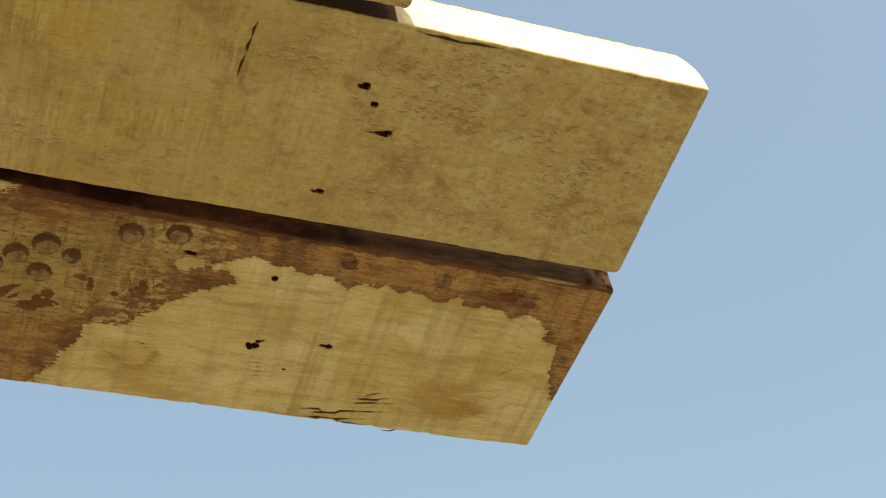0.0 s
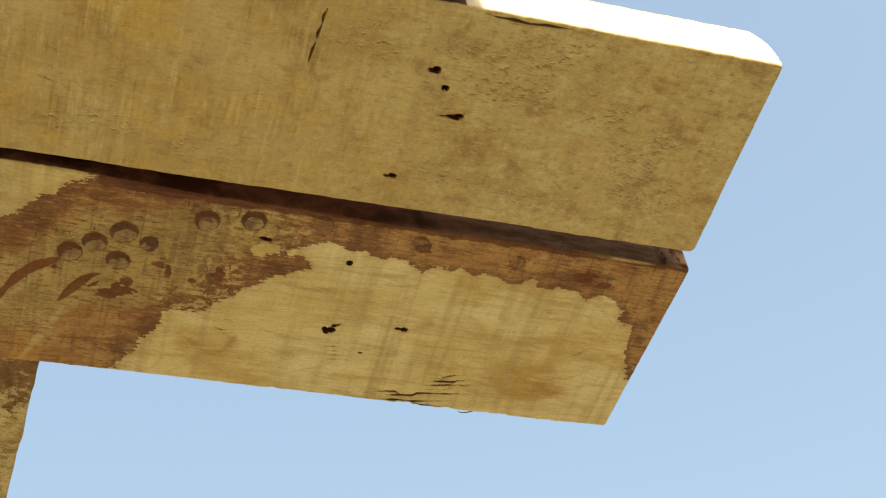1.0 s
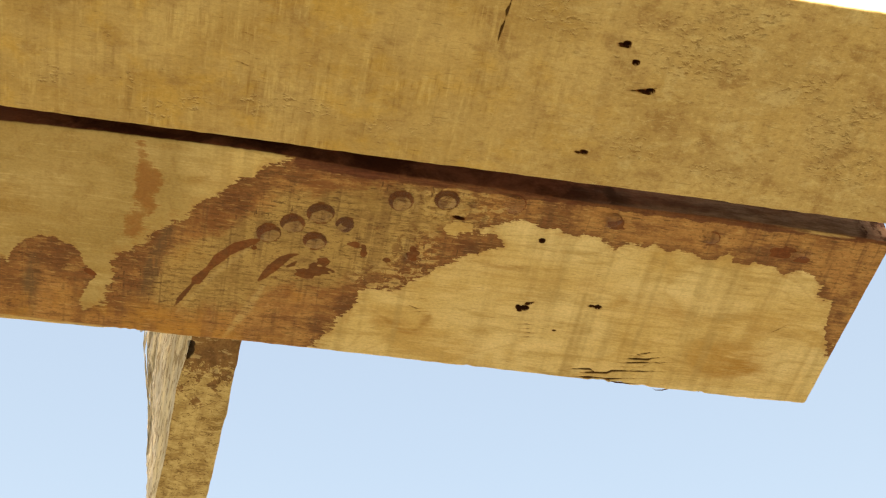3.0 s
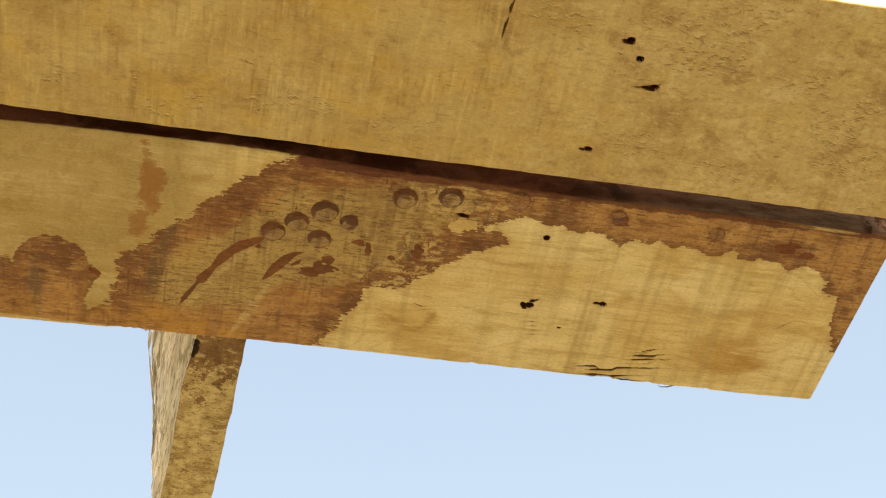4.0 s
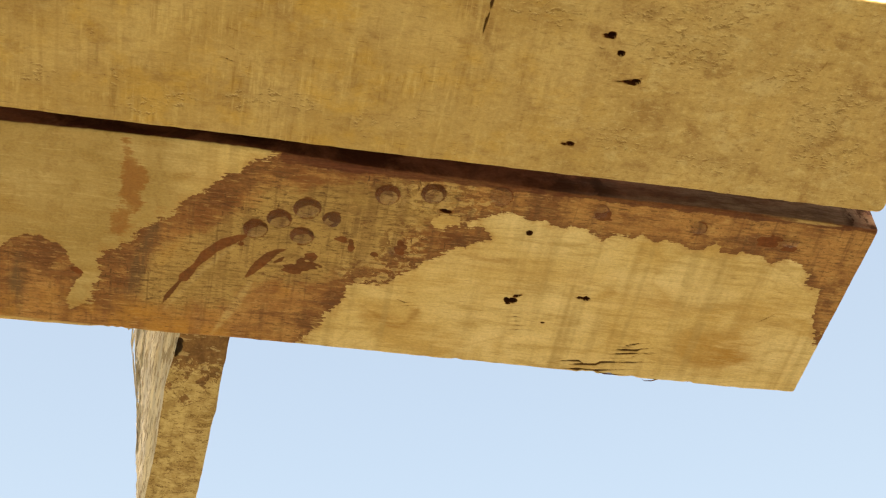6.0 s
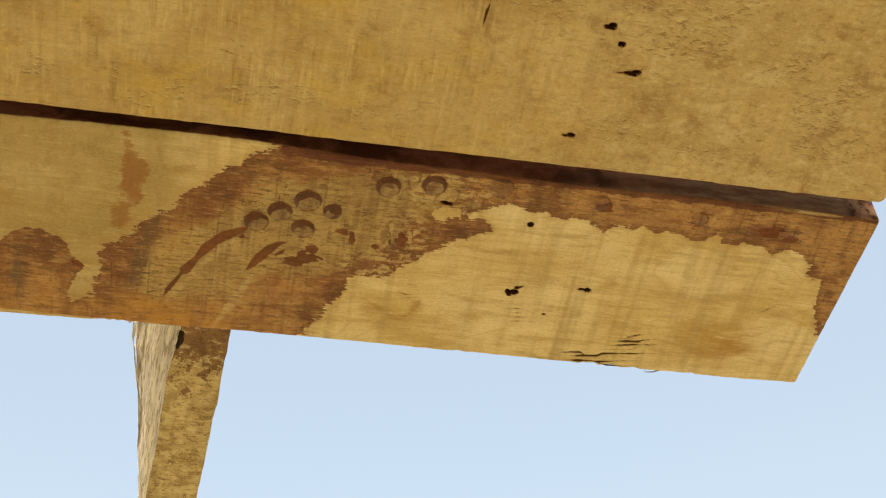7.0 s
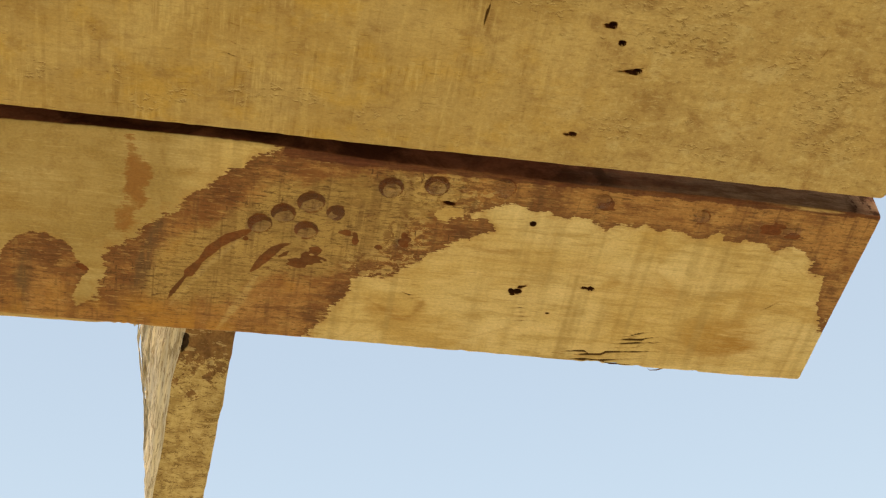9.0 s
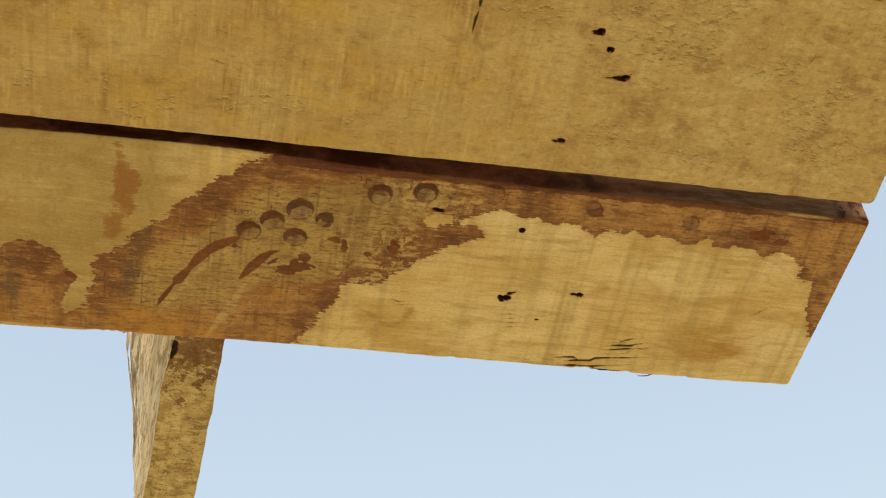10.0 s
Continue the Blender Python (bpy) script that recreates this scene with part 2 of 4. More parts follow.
    wd = n.math("ADD", wd, n.math("MULTIPLY", n.math("SUBTRACT", tone, 0.5), 0.030))
    olive = n.mix(n.step(tone, 0.3, 0.7), (0.300, 0.198, 0.066), (0.405, 0.278, 0.098))
    soaked = n.mix(n.math("MULTIPLY", n.step(wd, -0.004, 0.008, 0, 0.92), n.step(strong, 0.9, 0.3, 0.2, 1.0)), soaked, olive)
    mottle = n.noise(1.0, (95, 150, 150), 5.0, 0.7, (4, 7, 0), 12, 0.4)
    soaked = n.mix(n.step(mottle, 0.53, 0.64, 0, 0.42), soaked, (0.185, 0.092, 0.034))
    soaked = n.mix(n.step(mottle, 0.46, 0.36, 0, 0.30), soaked, (0.43, 0.275, 0.098))
    soaked = n.mix(n.math("MULTIPLY", n.attr("rinsed"), n.step(streaky, 0.62, 0.42, 0.35, 0.85)), soaked, (0.46, 0.335, 0.140))
    # dirt in upright smears
    smear2 = n.noise(1.0, (150, 26, 26), 4.0, 0.62, (4, 9, 0), 3)
    soaked = n.mix(n.math("MULTIPLY", n.attr("smudge"), n.step(smear2, 0.40, 0.60, 0.1, 0.85)), soaked, (0.125, 0.074, 0.036))
    # eaten into speckles
    small = n.noise(1.0, (170, 230, 230), 4.0, 0.62, (1, 6, 0), 20, 0.8)
    crumbs = n.math("MULTIPLY", n.attr("speckle"), n.step(small, 0.53, 0.545))
    soaked = n.mix(n.math("MULTIPLY", crumbs, 0.85), soaked, (0.44, 0.305, 0.120))
    crumbs2 = n.math("MULTIPLY", n.attr("speckle"), n.step(small, 0.45, 0.42))
    soaked = n.mix(n.math("MULTIPLY", crumbs2, 0.65), soaked, (0.14, 0.055, 0.02))
    # saw marks and open grain drink up the dark
    soaked = n.mix(n.math("MULTIPLY", n.step(bands, 0.54, 0.68, 0, 0.36), n.math("MULTIPLY_ADD", n.attr("drier"), -0.35, 1.0)), soaked, (0.112, 0.044, 0.017))
    # crazed skin: fine cracks along and across
    along = n.noise(1.0, (120, 640, 640), 3.0, 0.6, (3, 3, 0))
    athwart = n.noise(1.0, (560, 130, 130), 3.0, 0.6, (8, 1, 0))
    craze = n.math("MAXIMUM", n.step(along, 0.585, 0.63), n.step(athwart, 0.595, 0.64))
    soaked = n.mix(n.math("MULTIPLY", n.math("MULTIPLY", craze, n.attr("crazed")), 0.85), soaked, (0.085, 0.036, 0.015))
    dark_fine = n.math("MULTIPLY", n.step(fine, 0.52, 0.66), n.step(wide, 0.40, 0.56, 0.10, 0.48))
    soaked = n.mix(dark_fine, soaked, (0.115, 0.055, 0.024))
    soaked = n.mix(n.step(grain, 0.48, 0.68, 0, 0.46), soaked, (0.120, 0.056, 0.023))
    soaked = n.mix(n.step(jag, 0.42, 0.32, 0, 0.30), soaked, (0.41, 0.26, 0.095))
    speck = n.noise(1.0, (300, 620, 620), 4.0, 0.7, (1, 4, 0))
    soaked = n.mix(n.math("MULTIPLY", n.step(speck, 0.55, 0.62), n.step(tone, 0.36, 0.56, 0.15, 0.55)), soaked, (0.095, 0.042, 0.018))
    # orange wood near the outer edge
    soaked = n.mix(n.math("MULTIPLY", n.attr("orange"), n.math("MULTIPLY", n.step(warm, 0.43, 0.62, 0, 0.66), n.step(broad, 0.62, 0.50))), soaked, (0.47, 0.240, 0.045))
    soaked = n.mix(n.math("MULTIPLY", n.attr("orange"), n.step(grain, 0.50, 0.72, 0, 0.4)), soaked, (0.19, 0.085, 0.025))
    # open pores: short dark dashes along the grain, in drifts
    dash = n.noise(1.0, (135, 720, 720), 3.0, 0.62, (5, 6, 0))
    soaked = n.mix(n.math("MULTIPLY", n.step(dash, 0.575, 0.63), n.step(wide, 0.38, 0.58, 0.10, 0.70)), soaked, (0.092, 0.042, 0.017))
    soaked = n.mix(n.math("MULTIPLY", n.step(dash, 0.42, 0.36), n.step(wide, 0.62, 0.42, 0.10, 0.50)), soaked, (0.44, 0.285, 0.105))
    # wet wood of the trickles, plus the beads' shading put into colour
    wet_and_bead_shade = n.attr("wet_and_bead_shade")
    ragged_wet_shade = n.math("ADD", wet_and_bead_shade, n.math("MULTIPLY", n.math("SUBTRACT", jag, 0.5), 0.0012))
    soaked = n.mix(n.step(ragged_wet_shade, -0.0003, 0.0003, 0, 0.88), soaked, n.mix(n.step(wide, 0.4, 0.6), (0.088, 0.022, 0.005), (0.150, 0.042, 0.010)))
    brink = n.math("ADD", n.attr("brink"), n.math("MULTIPLY", n.math("SUBTRACT", wide, 0.5), 2.2))
    soaked = n.mix(n.step(brink, 0.35, 0.60, 0, 0.80), soaked, n.mix(n.step(jag, 0.4, 0.6), (0.066, 0.015, 0.008), (0.115, 0.034, 0.015)))
    wet = n.math("MAXIMUM", wet, n.step(ragged_wet_shade, -0.0003, 0.0003))
    c = n.mix(wet, c, soaked)
    # side towards the gap: wet brown, with the gap's shade put into the colour
    wet_side_shade = n.mix(n.step(tone, 0.40, 0.66), (0.040, 0.014, 0.008), (0.115, 0.045, 0.026))
    wet_side_shade = n.mix(n.math("MULTIPLY", n.attr("greyed"), n.step(streaky, 0.36, 0.60, 0.95, 0.35)), wet_side_shade, (0.190, 0.130, 0.098))
    wet_side_shade = n.mix(n.math("MULTIPLY", n.attr("blackened"), n.step(wide, 0.42, 0.52, 0.1, 0.95)), wet_side_shade, (0.030, 0.016, 0.012))
    c = n.mix(n.math("MULTIPLY", n.attr("chafed"), n.step(streaky, 0.42, 0.58, 0.10, 0.85)), c, (0.47, 0.330, 0.135))
    c = n.mix(n.math("MULTIPLY", n.attr("arris"), n.step(jag, 0.62, 0.50, 0.3, 0.9)), c, (0.50, 0.365, 0.150))
    c = n.mix(n.attr("wet_side_shade"), c, wet_side_shade)
    pit = n.attr("pit")
    frayed = n.math("ADD", pit, n.math("MULTIPLY", n.math("SUBTRACT", grain, 0.5), 2.2))
    c = n.mix(n.step(n.attr("crack"), -0.45, 0.3, 0, 0.35), c, (0.22, 0.115, 0.04))
    c = n.mix(n.step(n.attr("crack"), 0.15, 0.75, 0, 0.92), c, (0.042, 0.017, 0.007))
    # nail holes: shade inside painted near black, with a red-brown fringe
    c = n.mix(n.step(frayed, -0.9, 0.1, 0, 0.5), c, (0.23, 0.078, 0.022))
    c = n.mix(n.step(frayed, -0.3, 0.3, 0, 0.97), c, (0.030, 0.008, 0.004))
    c = n.grit(c, 0.93, 1.08)
    h = n.math("ADD", n.math("MULTIPLY", grain, 0.4), n.math("MULTIPLY", fine, 0.4))
    h = n.math("ADD", h, n.math("MULTIPLY", broad, 0.7))
    n.bump(h, 0.5, 0.0006)
    matt = n.math("MULTIPLY", n.step(frayed, -0.6, 0.2, 1.0, 0.0), n.step(n.attr("crack"), -0.4, 0.4, 1.0, 0.0))
    return n.finish(c, n.mix(wet, n.step(grain, 0.3, 0.7, 0.75, 0.92), (0.5, 0.5, 0.5)), n.math("MULTIPLY", matt, n.math("MULTIPLY_ADD", n.attr("wet_side_shade"), -0.14, 0.14)))


def beam_wood():
    """Rough batten: blotched underside, wet by the boards."""
    n = Nodes("weathered_batten")
    blotch = n.noise(1.0, (95, 80, 95), 5.0, 0.7, (1, 0, 0), 20)
    c = n.mix(n.step(blotch, 0.36, 0.62), (0.33, 0.225, 0.084), (0.52, 0.40, 0.18))
    grain = n.noise(1.0, (600, 30, 600), 4.0, 0.68)
    c = n.mix(n.step(grain, 0.48, 0.72, 0, 0.4), c, (0.26, 0.165, 0.068))
    cross = n.noise(1.0, (120, 300, 120), 5.0, 0.7, (0, 2, 0), 14, 0.4)
    c = n.mix(n.step(cross, 0.55, 0.64, 0, 0.36), c, (0.22, 0.140, 0.052))
    c = n.mix(n.step(cross, 0.44, 0.34, 0, 0.45), c, (0.60, 0.49, 0.26))
    dirt = n.noise(1.0, (150, 130, 150), 6.0, 0.72, (5, 1, 0))
    d = n.math("ADD", n.attr("stain"), n.math("MULTIPLY", n.math("SUBTRACT", dirt, 0.5), 0.095))
    c = n.mix(n.step(d, -0.0020, 0.0015, 0, 0.85), c, n.mix(n.step(blotch, 0.4, 0.6), (0.095, 0.036, 0.014), (0.20, 0.095, 0.034)))
    check = n.noise(1.0, (120, 230, 120), 4.0, 0.66, (6, 3, 0), 8, 0.8)
    line = n.step(n.math("ABSOLUTE", n.math("SUBTRACT", check, 0.5)), 0.006, 0.034, 1.0, 0.0)
    c = n.mix(n.math("MULTIPLY", line, n.step(cross, 0.44, 0.56, 0.20, 0.95)), c, (0.165, 0.098, 0.036))
    c = n.mix(n.step(check, 0.44, 0.36, 0, 0.45), c, (0.58, 0.475, 0.24))
    spots = n.noise(1.0, (260, 230, 260), 3.0, 0.6, (2, 7, 0))
    c = n.mix(n.step(spots, 0.68, 0.72, 0, 0.4), c, (0.16, 0.095, 0.038))
    # dark inside of the pit is painted shade
    c = n.mix(n.step(n.attr("pit"), 0.05, 0.3, 0, 0.95), c, (0.026, 0.014, 0.008))
    n.bump(n.math("ADD", n.math("ADD", grain, cross), blotch), 0.6, 0.0009)
    return n.finish(c, 0.88, 0.2)


def wane_wood():
    """Bare frayed fibre where the bark came off."""
    n = Nodes("frayed_fibre")
    fibre = n.noise(1.0, (900, 60, 900), 5.0, 0.72, (2, 0, 0), 1)
    tone = n.noise(1.0, (280, 16, 280), 4.0, 0.6, (4, 0, 0), 3)
    c = n.mix(n.step(tone, 0.35, 0.65), (0.60, 0.565, 0.51), (0.82, 0.75, 0.60))
    c = n.mix(n.step(n.noise(1.0, (420, 34, 420), 3.0, 0.6, (1, 5, 0), 2), 0.52, 0.64, 0, 0.6), c, (0.47, 0.385, 0.235))
    c = n.mix(n.step(fibre, 0.49, 0.60, 0, 0.80), c, (0.26, 0.19, 0.115))
    n.bump(fibre, 0.9, 0.0018)
    return n.finish(c, 0.9, 0.2)


def water(name, rough, gloss):
    n = Nodes(name)
    n.bsdf.inputs["Transmission Weight"].default_value = 1.0
    n.bsdf.inputs["IOR"].default_value = 1.33
    return n.finish((1.0, 0.90, 0.78), rough, gloss)


def earth():
    n = Nodes("dry_earth")
    a = n.noise(0.6, (1, 1, 1), 6.0, 0.6)
    b = n.noise(14.0, (1, 1, 1), 5.0, 0.65)
    c = n.mix(n.step(a, 0.35, 0.65), (0.124, 0.131, 0.098), (0.180, 0.184, 0.143))
    c = n.mix(n.step(b, 0.45, 0.7, 0, 0.5), c, (0.092, 0.105, 0.066))
    n.bump(b, 0.6, 0.02)
    return n.finish(c, 0.95, 0.2)


def plaster():
    n = Nodes("plaster")
    a = n.noise(1.2, (1, 1, 1), 5.0, 0.6)
    b = n.noise(60.0, (1, 1, 1), 4.0, 0.6)
    c = n.mix(n.step(a, 0.3, 0.7), (0.15, 0.13, 0.105), (0.22, 0.19, 0.155))
    n.bump(b, 0.4, 0.004)
    return n.finish(c, 0.9, 0.25)


GREY_BOARD = board_wood("dry_board", (0.49, 0.360, 0.150), (0.395, 0.268, 0.094), (0.265, 0.152, 0.050), 0.0, 0.30)
OUTER_BOARD = board_wood("dry_outer_board", (0.47, 0.345, 0.15), (0.375, 0.258, 0.098), (0.235, 0.15, 0.058), 5.0, 0.5)
WET_BOARD = wet_board_wood("soaked_board")
BATTEN, FIBRE, EARTH, PLASTER = beam_wood(), wane_wood(), earth(), plaster()
WATER, FILM = water("water", 0.03, 0.08), water("water_film", 0.1, 0.01)


# ---- mesh helpers ----
def link(name, verts, faces, material, parent=None, smooth=True, attributes=()):
    me = bpy.data.meshes.new(name)
    me.from_pydata(verts, [], faces)
    me.polygons.foreach_set("use_smooth", [smooth] * len(me.polygons))
    for key, values in attributes:
        me.attributes.new(key, "FLOAT", "POINT").data.foreach_set("value", np.asarray(values, dtype=np.float32))
    me.materials.append(material)
    me.update()
    ob = new(name, me)
    if parent:
        ob.parent = parent
    return ob


def value_noise(x, y, seed):
    """Smooth noise from 0 to 1 over arrays of coordinates."""
    x, y = np.broadcast_arrays(np.asarray(x, float), np.asarray(y, float))
    i, j = np.floor(x).astype(int), np.floor(y).astype(int)
    f, g = x - i, y - j
    f, g = f * f * (3 - 2 * f), g * g * (3 - 2 * g)

    def h(a, b):
        k = (a * 374761393 + b * 668265263 + seed * 974634777) & 0x7FFFFFFF
        k = ((k ^ (k >> 13)) * 1274126177) & 0x7FFFFFFF
        return ((k ^ (k >> 16)) & 0xFFFF) / 65535.0

    return (h(i, j) * (1 - f) + h(i + 1, j) * f) * (1 - g) + (h(i, j + 1) * (1 - f) + h(i + 1, j + 1) * f) * g


def outline_distance(x, y, corners):
    """Distance to the rim of an outline, positive inside it."""
    best, inside = np.full(x.shape, 1e9), np.zeros(x.shape, bool)
    for (ax, ay), (bx, by) in zip(corners, corners[1:] + corners[:1]):
        dx, dy = bx - ax, by - ay
        k = np.clip(((x - ax) * dx + (y - ay) * dy) / (dx * dx + dy * dy + 1e-12), 0, 1)
        best = np.minimum(best, np.hypot(x - ax - k * dx, y - ay - k * dy))
        if ay != by:
            inside ^= ((ay > y) != (by > y)) & (x < (bx - ax) * (y - ay) / (by - ay) + ax)
    return np.where(inside, best, -best)


def stroke_distance(x, y, line):
    """How deep a point lies within a stroke of changing half-width: rows of x, y, half-width."""
    best = np.full(x.shape, -1e9)
    for (ax, ay, ar), (bx, by, br) in zip(line, line[1:]):
        dx, dy = bx - ax, by - ay
        k = np.clip(((x - ax) * dx + (y - ay) * dy) / (dx * dx + dy * dy + 1e-12), 0, 1)
        best = np.maximum(best, ar + k * (br - ar) - np.hypot(x - ax - k * dx, y - ay - k * dy))
    return best


def spot(x, y, cx, cy, rx, ry, turn=0.0):
    """1 in the middle of an ellipse, 0 at its rim and outside."""
    c, s = math.cos(radians(turn)), math.sin(radians(turn))
    dx, dy = x - cx, y - cy
    return np.clip(1 - np.hypot((dx * c + dy * s) / rx, (dy * c - dx * s) / ry), 0, 1)


def stations(fine_from, fine_to, start, end, fine, coarse):
    parts = []
    if start < fine_from:
        parts.append(np.linspace(start, fine_from, max(2, int((fine_from - start) / coarse)), endpoint=False))
    parts.append(np.linspace(fine_from, fine_to, int((fine_to - fine_from) / fine)))
    if end > fine_to:
        parts.append(np.linspace(fine_to, end, max(2, int((end - fine_to) / coarse)))[1:])
    return np.concatenate(parts)


def board(name, material, y0, width, end_x, seed, holes=(), cracks=(), chips=(), round_end=0.0, far_corner=0.0, near_corner=0.0, fields=None, near_shift=None, far_shift=None, skew=0.0, pale_side_from=-1e9):
    """A sawn board along x, its underside at local z = 0, from y0 to y0 + width, in marks of M. Holes: x, y, rx, ry, turn, depth.
    Cracks: strokes of x, y, half-width. Chips: x, half-length, depth, bitten out of the far arris."""
    xs = stations(-770, end_x, end_x - LONG / M, end_x, 1.3, 16)
    v = np.concatenate([[0.0, 0.5, 1.2], np.linspace(2.4, width - 2.4, int(width / 1.3)), [width - 1.2, width - 0.5, width]])
    lift = np.zeros(len(v))
    lift[[0, 1, 2, 3]] = lift[[-1, -2, -3, -4]] = (2.4, 1.2, 0.5, 0.0)
    side_z = np.linspace(5, 41, 10)
    top_y = np.linspace(width, 0, 9)
    ring_y = np.concatenate([v, np.full(10, width), top_y, np.zeros(10)])
    ring_z = np.concatenate([lift, side_z, np.full(9, 46.0), side_z[::-1]])
    n, m = len(xs), len(ring_y)
    X, Y = np.repeat(xs[:, None], m, 1), np.repeat(ring_y[None], n, 0) + y0
    Z = np.repeat(ring_z[None], n, 0)
    under = np.zeros((n, m), bool)
    under[:, 3:len(v) - 3] = True
    # ends: out of square, with rounded corners
    near_end = np.clip((X - (end_x - 60)) / 60, 0, 1)
    X = X - near_end ** 3 * round_end * (Z / 46) ** 3 * np.clip(1.25 - (Y - y0) / width * 1.3, 0, 1)
    for corner, dist in ((far_corner, y0 + width - Y), (near_corner, Y - y0)):
        if corner:
            k = np.clip(1 - dist / corner, 0, 1)
            X = X - near_end ** 3 * corner * (1 - np.sqrt(np.clip(1 - k * k, 0, 1)))
    X = X + near_end ** 6 * 0.35 * (value_noise(Y / 7, Z / 9, seed) - 0.5)
    # wavering long edges, chips in the far arris
    far = np.clip((Y - y0) / width, 0, 1)
    edge = (value_noise(X / 60, 3.3, seed + 1) - 0.5) * 1.6 + (value_noise(X / 9, 7.7, seed + 2) - 0.5) * 0.9
    edge2 = (value_noise(X / 110, 5.3, seed + 3) - 0.5) * 1.4 + (value_noise(X / 5, 2.7, seed + 4) - 0.5) * 0.8
    Y = Y + far ** 12 * edge + (1 - far) ** 12 * edge2
    if near_shift:
        Y = Y + (1 - far) ** 3 * near_shift(X)
    if far_shift:
        Y = Y + far ** 6 * far_shift(X)
    X = X + near_end ** 2 * skew * (far - 0.5)
    for cx, half, deep in chips:
        k = np.clip(1 - np.abs(X - cx) / half, 0, 1)
        Y = Y - far ** 20 * np.clip(1.3 - Z / 30, 0, 1) * deep * np.minimum(1, k * 2) * (0.5 + value_noise(X / 4, 1.0, seed + 5))
    # relief of the underside
    relief = (value_noise(X / 22, Y / 130, seed + 6) - 0.5) * 0.9 + (value_noise(X / 6, Y / 60, seed + 7) - 0.5) * 0.35 + (value_noise(X / 40, Y / 2.2, seed + 8) - 0.5) * 0.35
    pit = np.full((n, m), -9.0)
    crack = np.full((n, m), -9.0)
    deep = np.zeros((n, m))
    for cx, cy, rx, ry, turn, depth in holes:
        c, s = math.cos(radians(turn)), math.sin(radians(turn))
        dx, dy = X - cx, Y - cy
        away = np.hypot((dx * c + dy * s) / rx, (dy * c - dx * s) / ry)
        field = (0.92 - away) * min(rx, ry) + 1.1 * (value_noise(X / 3.5, Y / 2, seed + 9) - 0.5)
        pit, deep = np.maximum(pit, field), np.maximum(deep, np.clip((field - 0.7) / 1.2, 0, 1) * depth)
    for line in cracks:
        field = stroke_distance(X, Y, line) + 0.45 + 0.7 * (value_noise(X / 9, Y / 9, seed + 10) - 0.5)
        crack, deep = np.maximum(crack, field), np.maximum(deep, np.clip(field / 1.3, 0, 1) * 1.2)
    Z = Z + np.where(under, relief * np.clip((width / 2 - np.abs(Y - y0 - width / 2)) / 8, 0, 1) + deep, 0)
    verts = np.stack([X * M, Y * M, Z * M], -1).reshape(-1, 3)
    i, j = np.meshgrid(np.arange(n - 1), np.arange(m), indexing="ij")
    a, b = i * m + j, i * m + (j + 1) % m
    faces = np.stack([a, b, b + m, a + m], -1).reshape(-1, 4).tolist()
    faces += [list(range(m)), list(range((n - 1) * m, n * m))[::-1]]
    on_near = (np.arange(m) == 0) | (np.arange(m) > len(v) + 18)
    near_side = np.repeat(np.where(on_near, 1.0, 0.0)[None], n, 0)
    attributes = [("worn", np.clip((X + 420) / 190, 0, 1).ravel()), ("pit", np.where(under, pit, -9).ravel()), ("crack", np.where(under, crack, -9).ravel()), ("pale_side", (near_side * (X > pale_side_from)).ravel()), ("gap_shade", (near_side * (X <= pale_side_from)).ravel()), ("wet_side_shade", near_side.ravel())]
    if fields:
        attributes += [(key, values.ravel()) for key, values in fields(X, Y)]
    ob = link(name, verts.tolist(), faces, material, attributes=attributes)
    ob.location = (0, 0, UNDER)
    flip = bmesh.new()
    flip.from_mesh(ob.data)
    bmesh.ops.recalc_face_normals(flip, faces=[f for f in flip.faces])
    flip.to_mesh(ob.data)
    flip.free()
    for p in (ob.data.polygons[-1], ob.data.polygons[-2]):
        p.use_smooth = False
    return ob


# ---- ground and the wall that carries the batten ----
g = bmesh.new()
bmesh.ops.create_grid(g, x_segments=40, y_segments=40, size=2500)
me = bpy.data.meshes.new("ground")
g.to_mesh(me)
g.free()
me.materials.append(EARTH)
tagged(new("ground", me), "sunlit dry earth with short dead grass", "ground", kind="structure")

# ---- the boards ----
TORN = [(-712, 162, 26, 14), (-652, 156, 14, 14), (-628, 182, 22, 14), (-605, 172, 26, 14), (-553, 165, 20, 14), (-530, 160, 20, 18), (-505, 160, 24, 16), (-452, 167, 18, 14), (-416, 166, 18, 12),
        (-213, 62, 52, 32), (-120, 79, 28, 20), (-83, 118, 34, 40), (-70, 90, 26, 16), (-245, 155, 34, 18), (-163, 172, 34, 16), (-189, 30, 36, 24), (-243, 40, 30, 18), (-60, 150, 40, 24), (-330, 45, 40, 26)]

# brown drifts: x, y, rx, ry; the fourth darkens the left end
BROWNED = [(-632, 150, 56, 26), (-560, 158, 46, 20), (-700, 158, 34, 20), (-722, 70, 46, 74), (-505, 166, 34, 14), (-585, 110, 24, 16), (-452, 96, 26, 30), (-230, 140, 40, 30), (-150, 150, 50, 26), (-60, 170, 40, 20)]


def weather(x, y):
    torn = np.maximum.reduce([spot(x, y, *row) for row in TORN])
    browned = np.maximum.reduce([spot(x, y, *row) for row in BROWNED])
    return [("torn", np.clip(torn * 1.1, 0, 0.75)), ("browned", np.clip(browned * 1.4, 0, 1))]


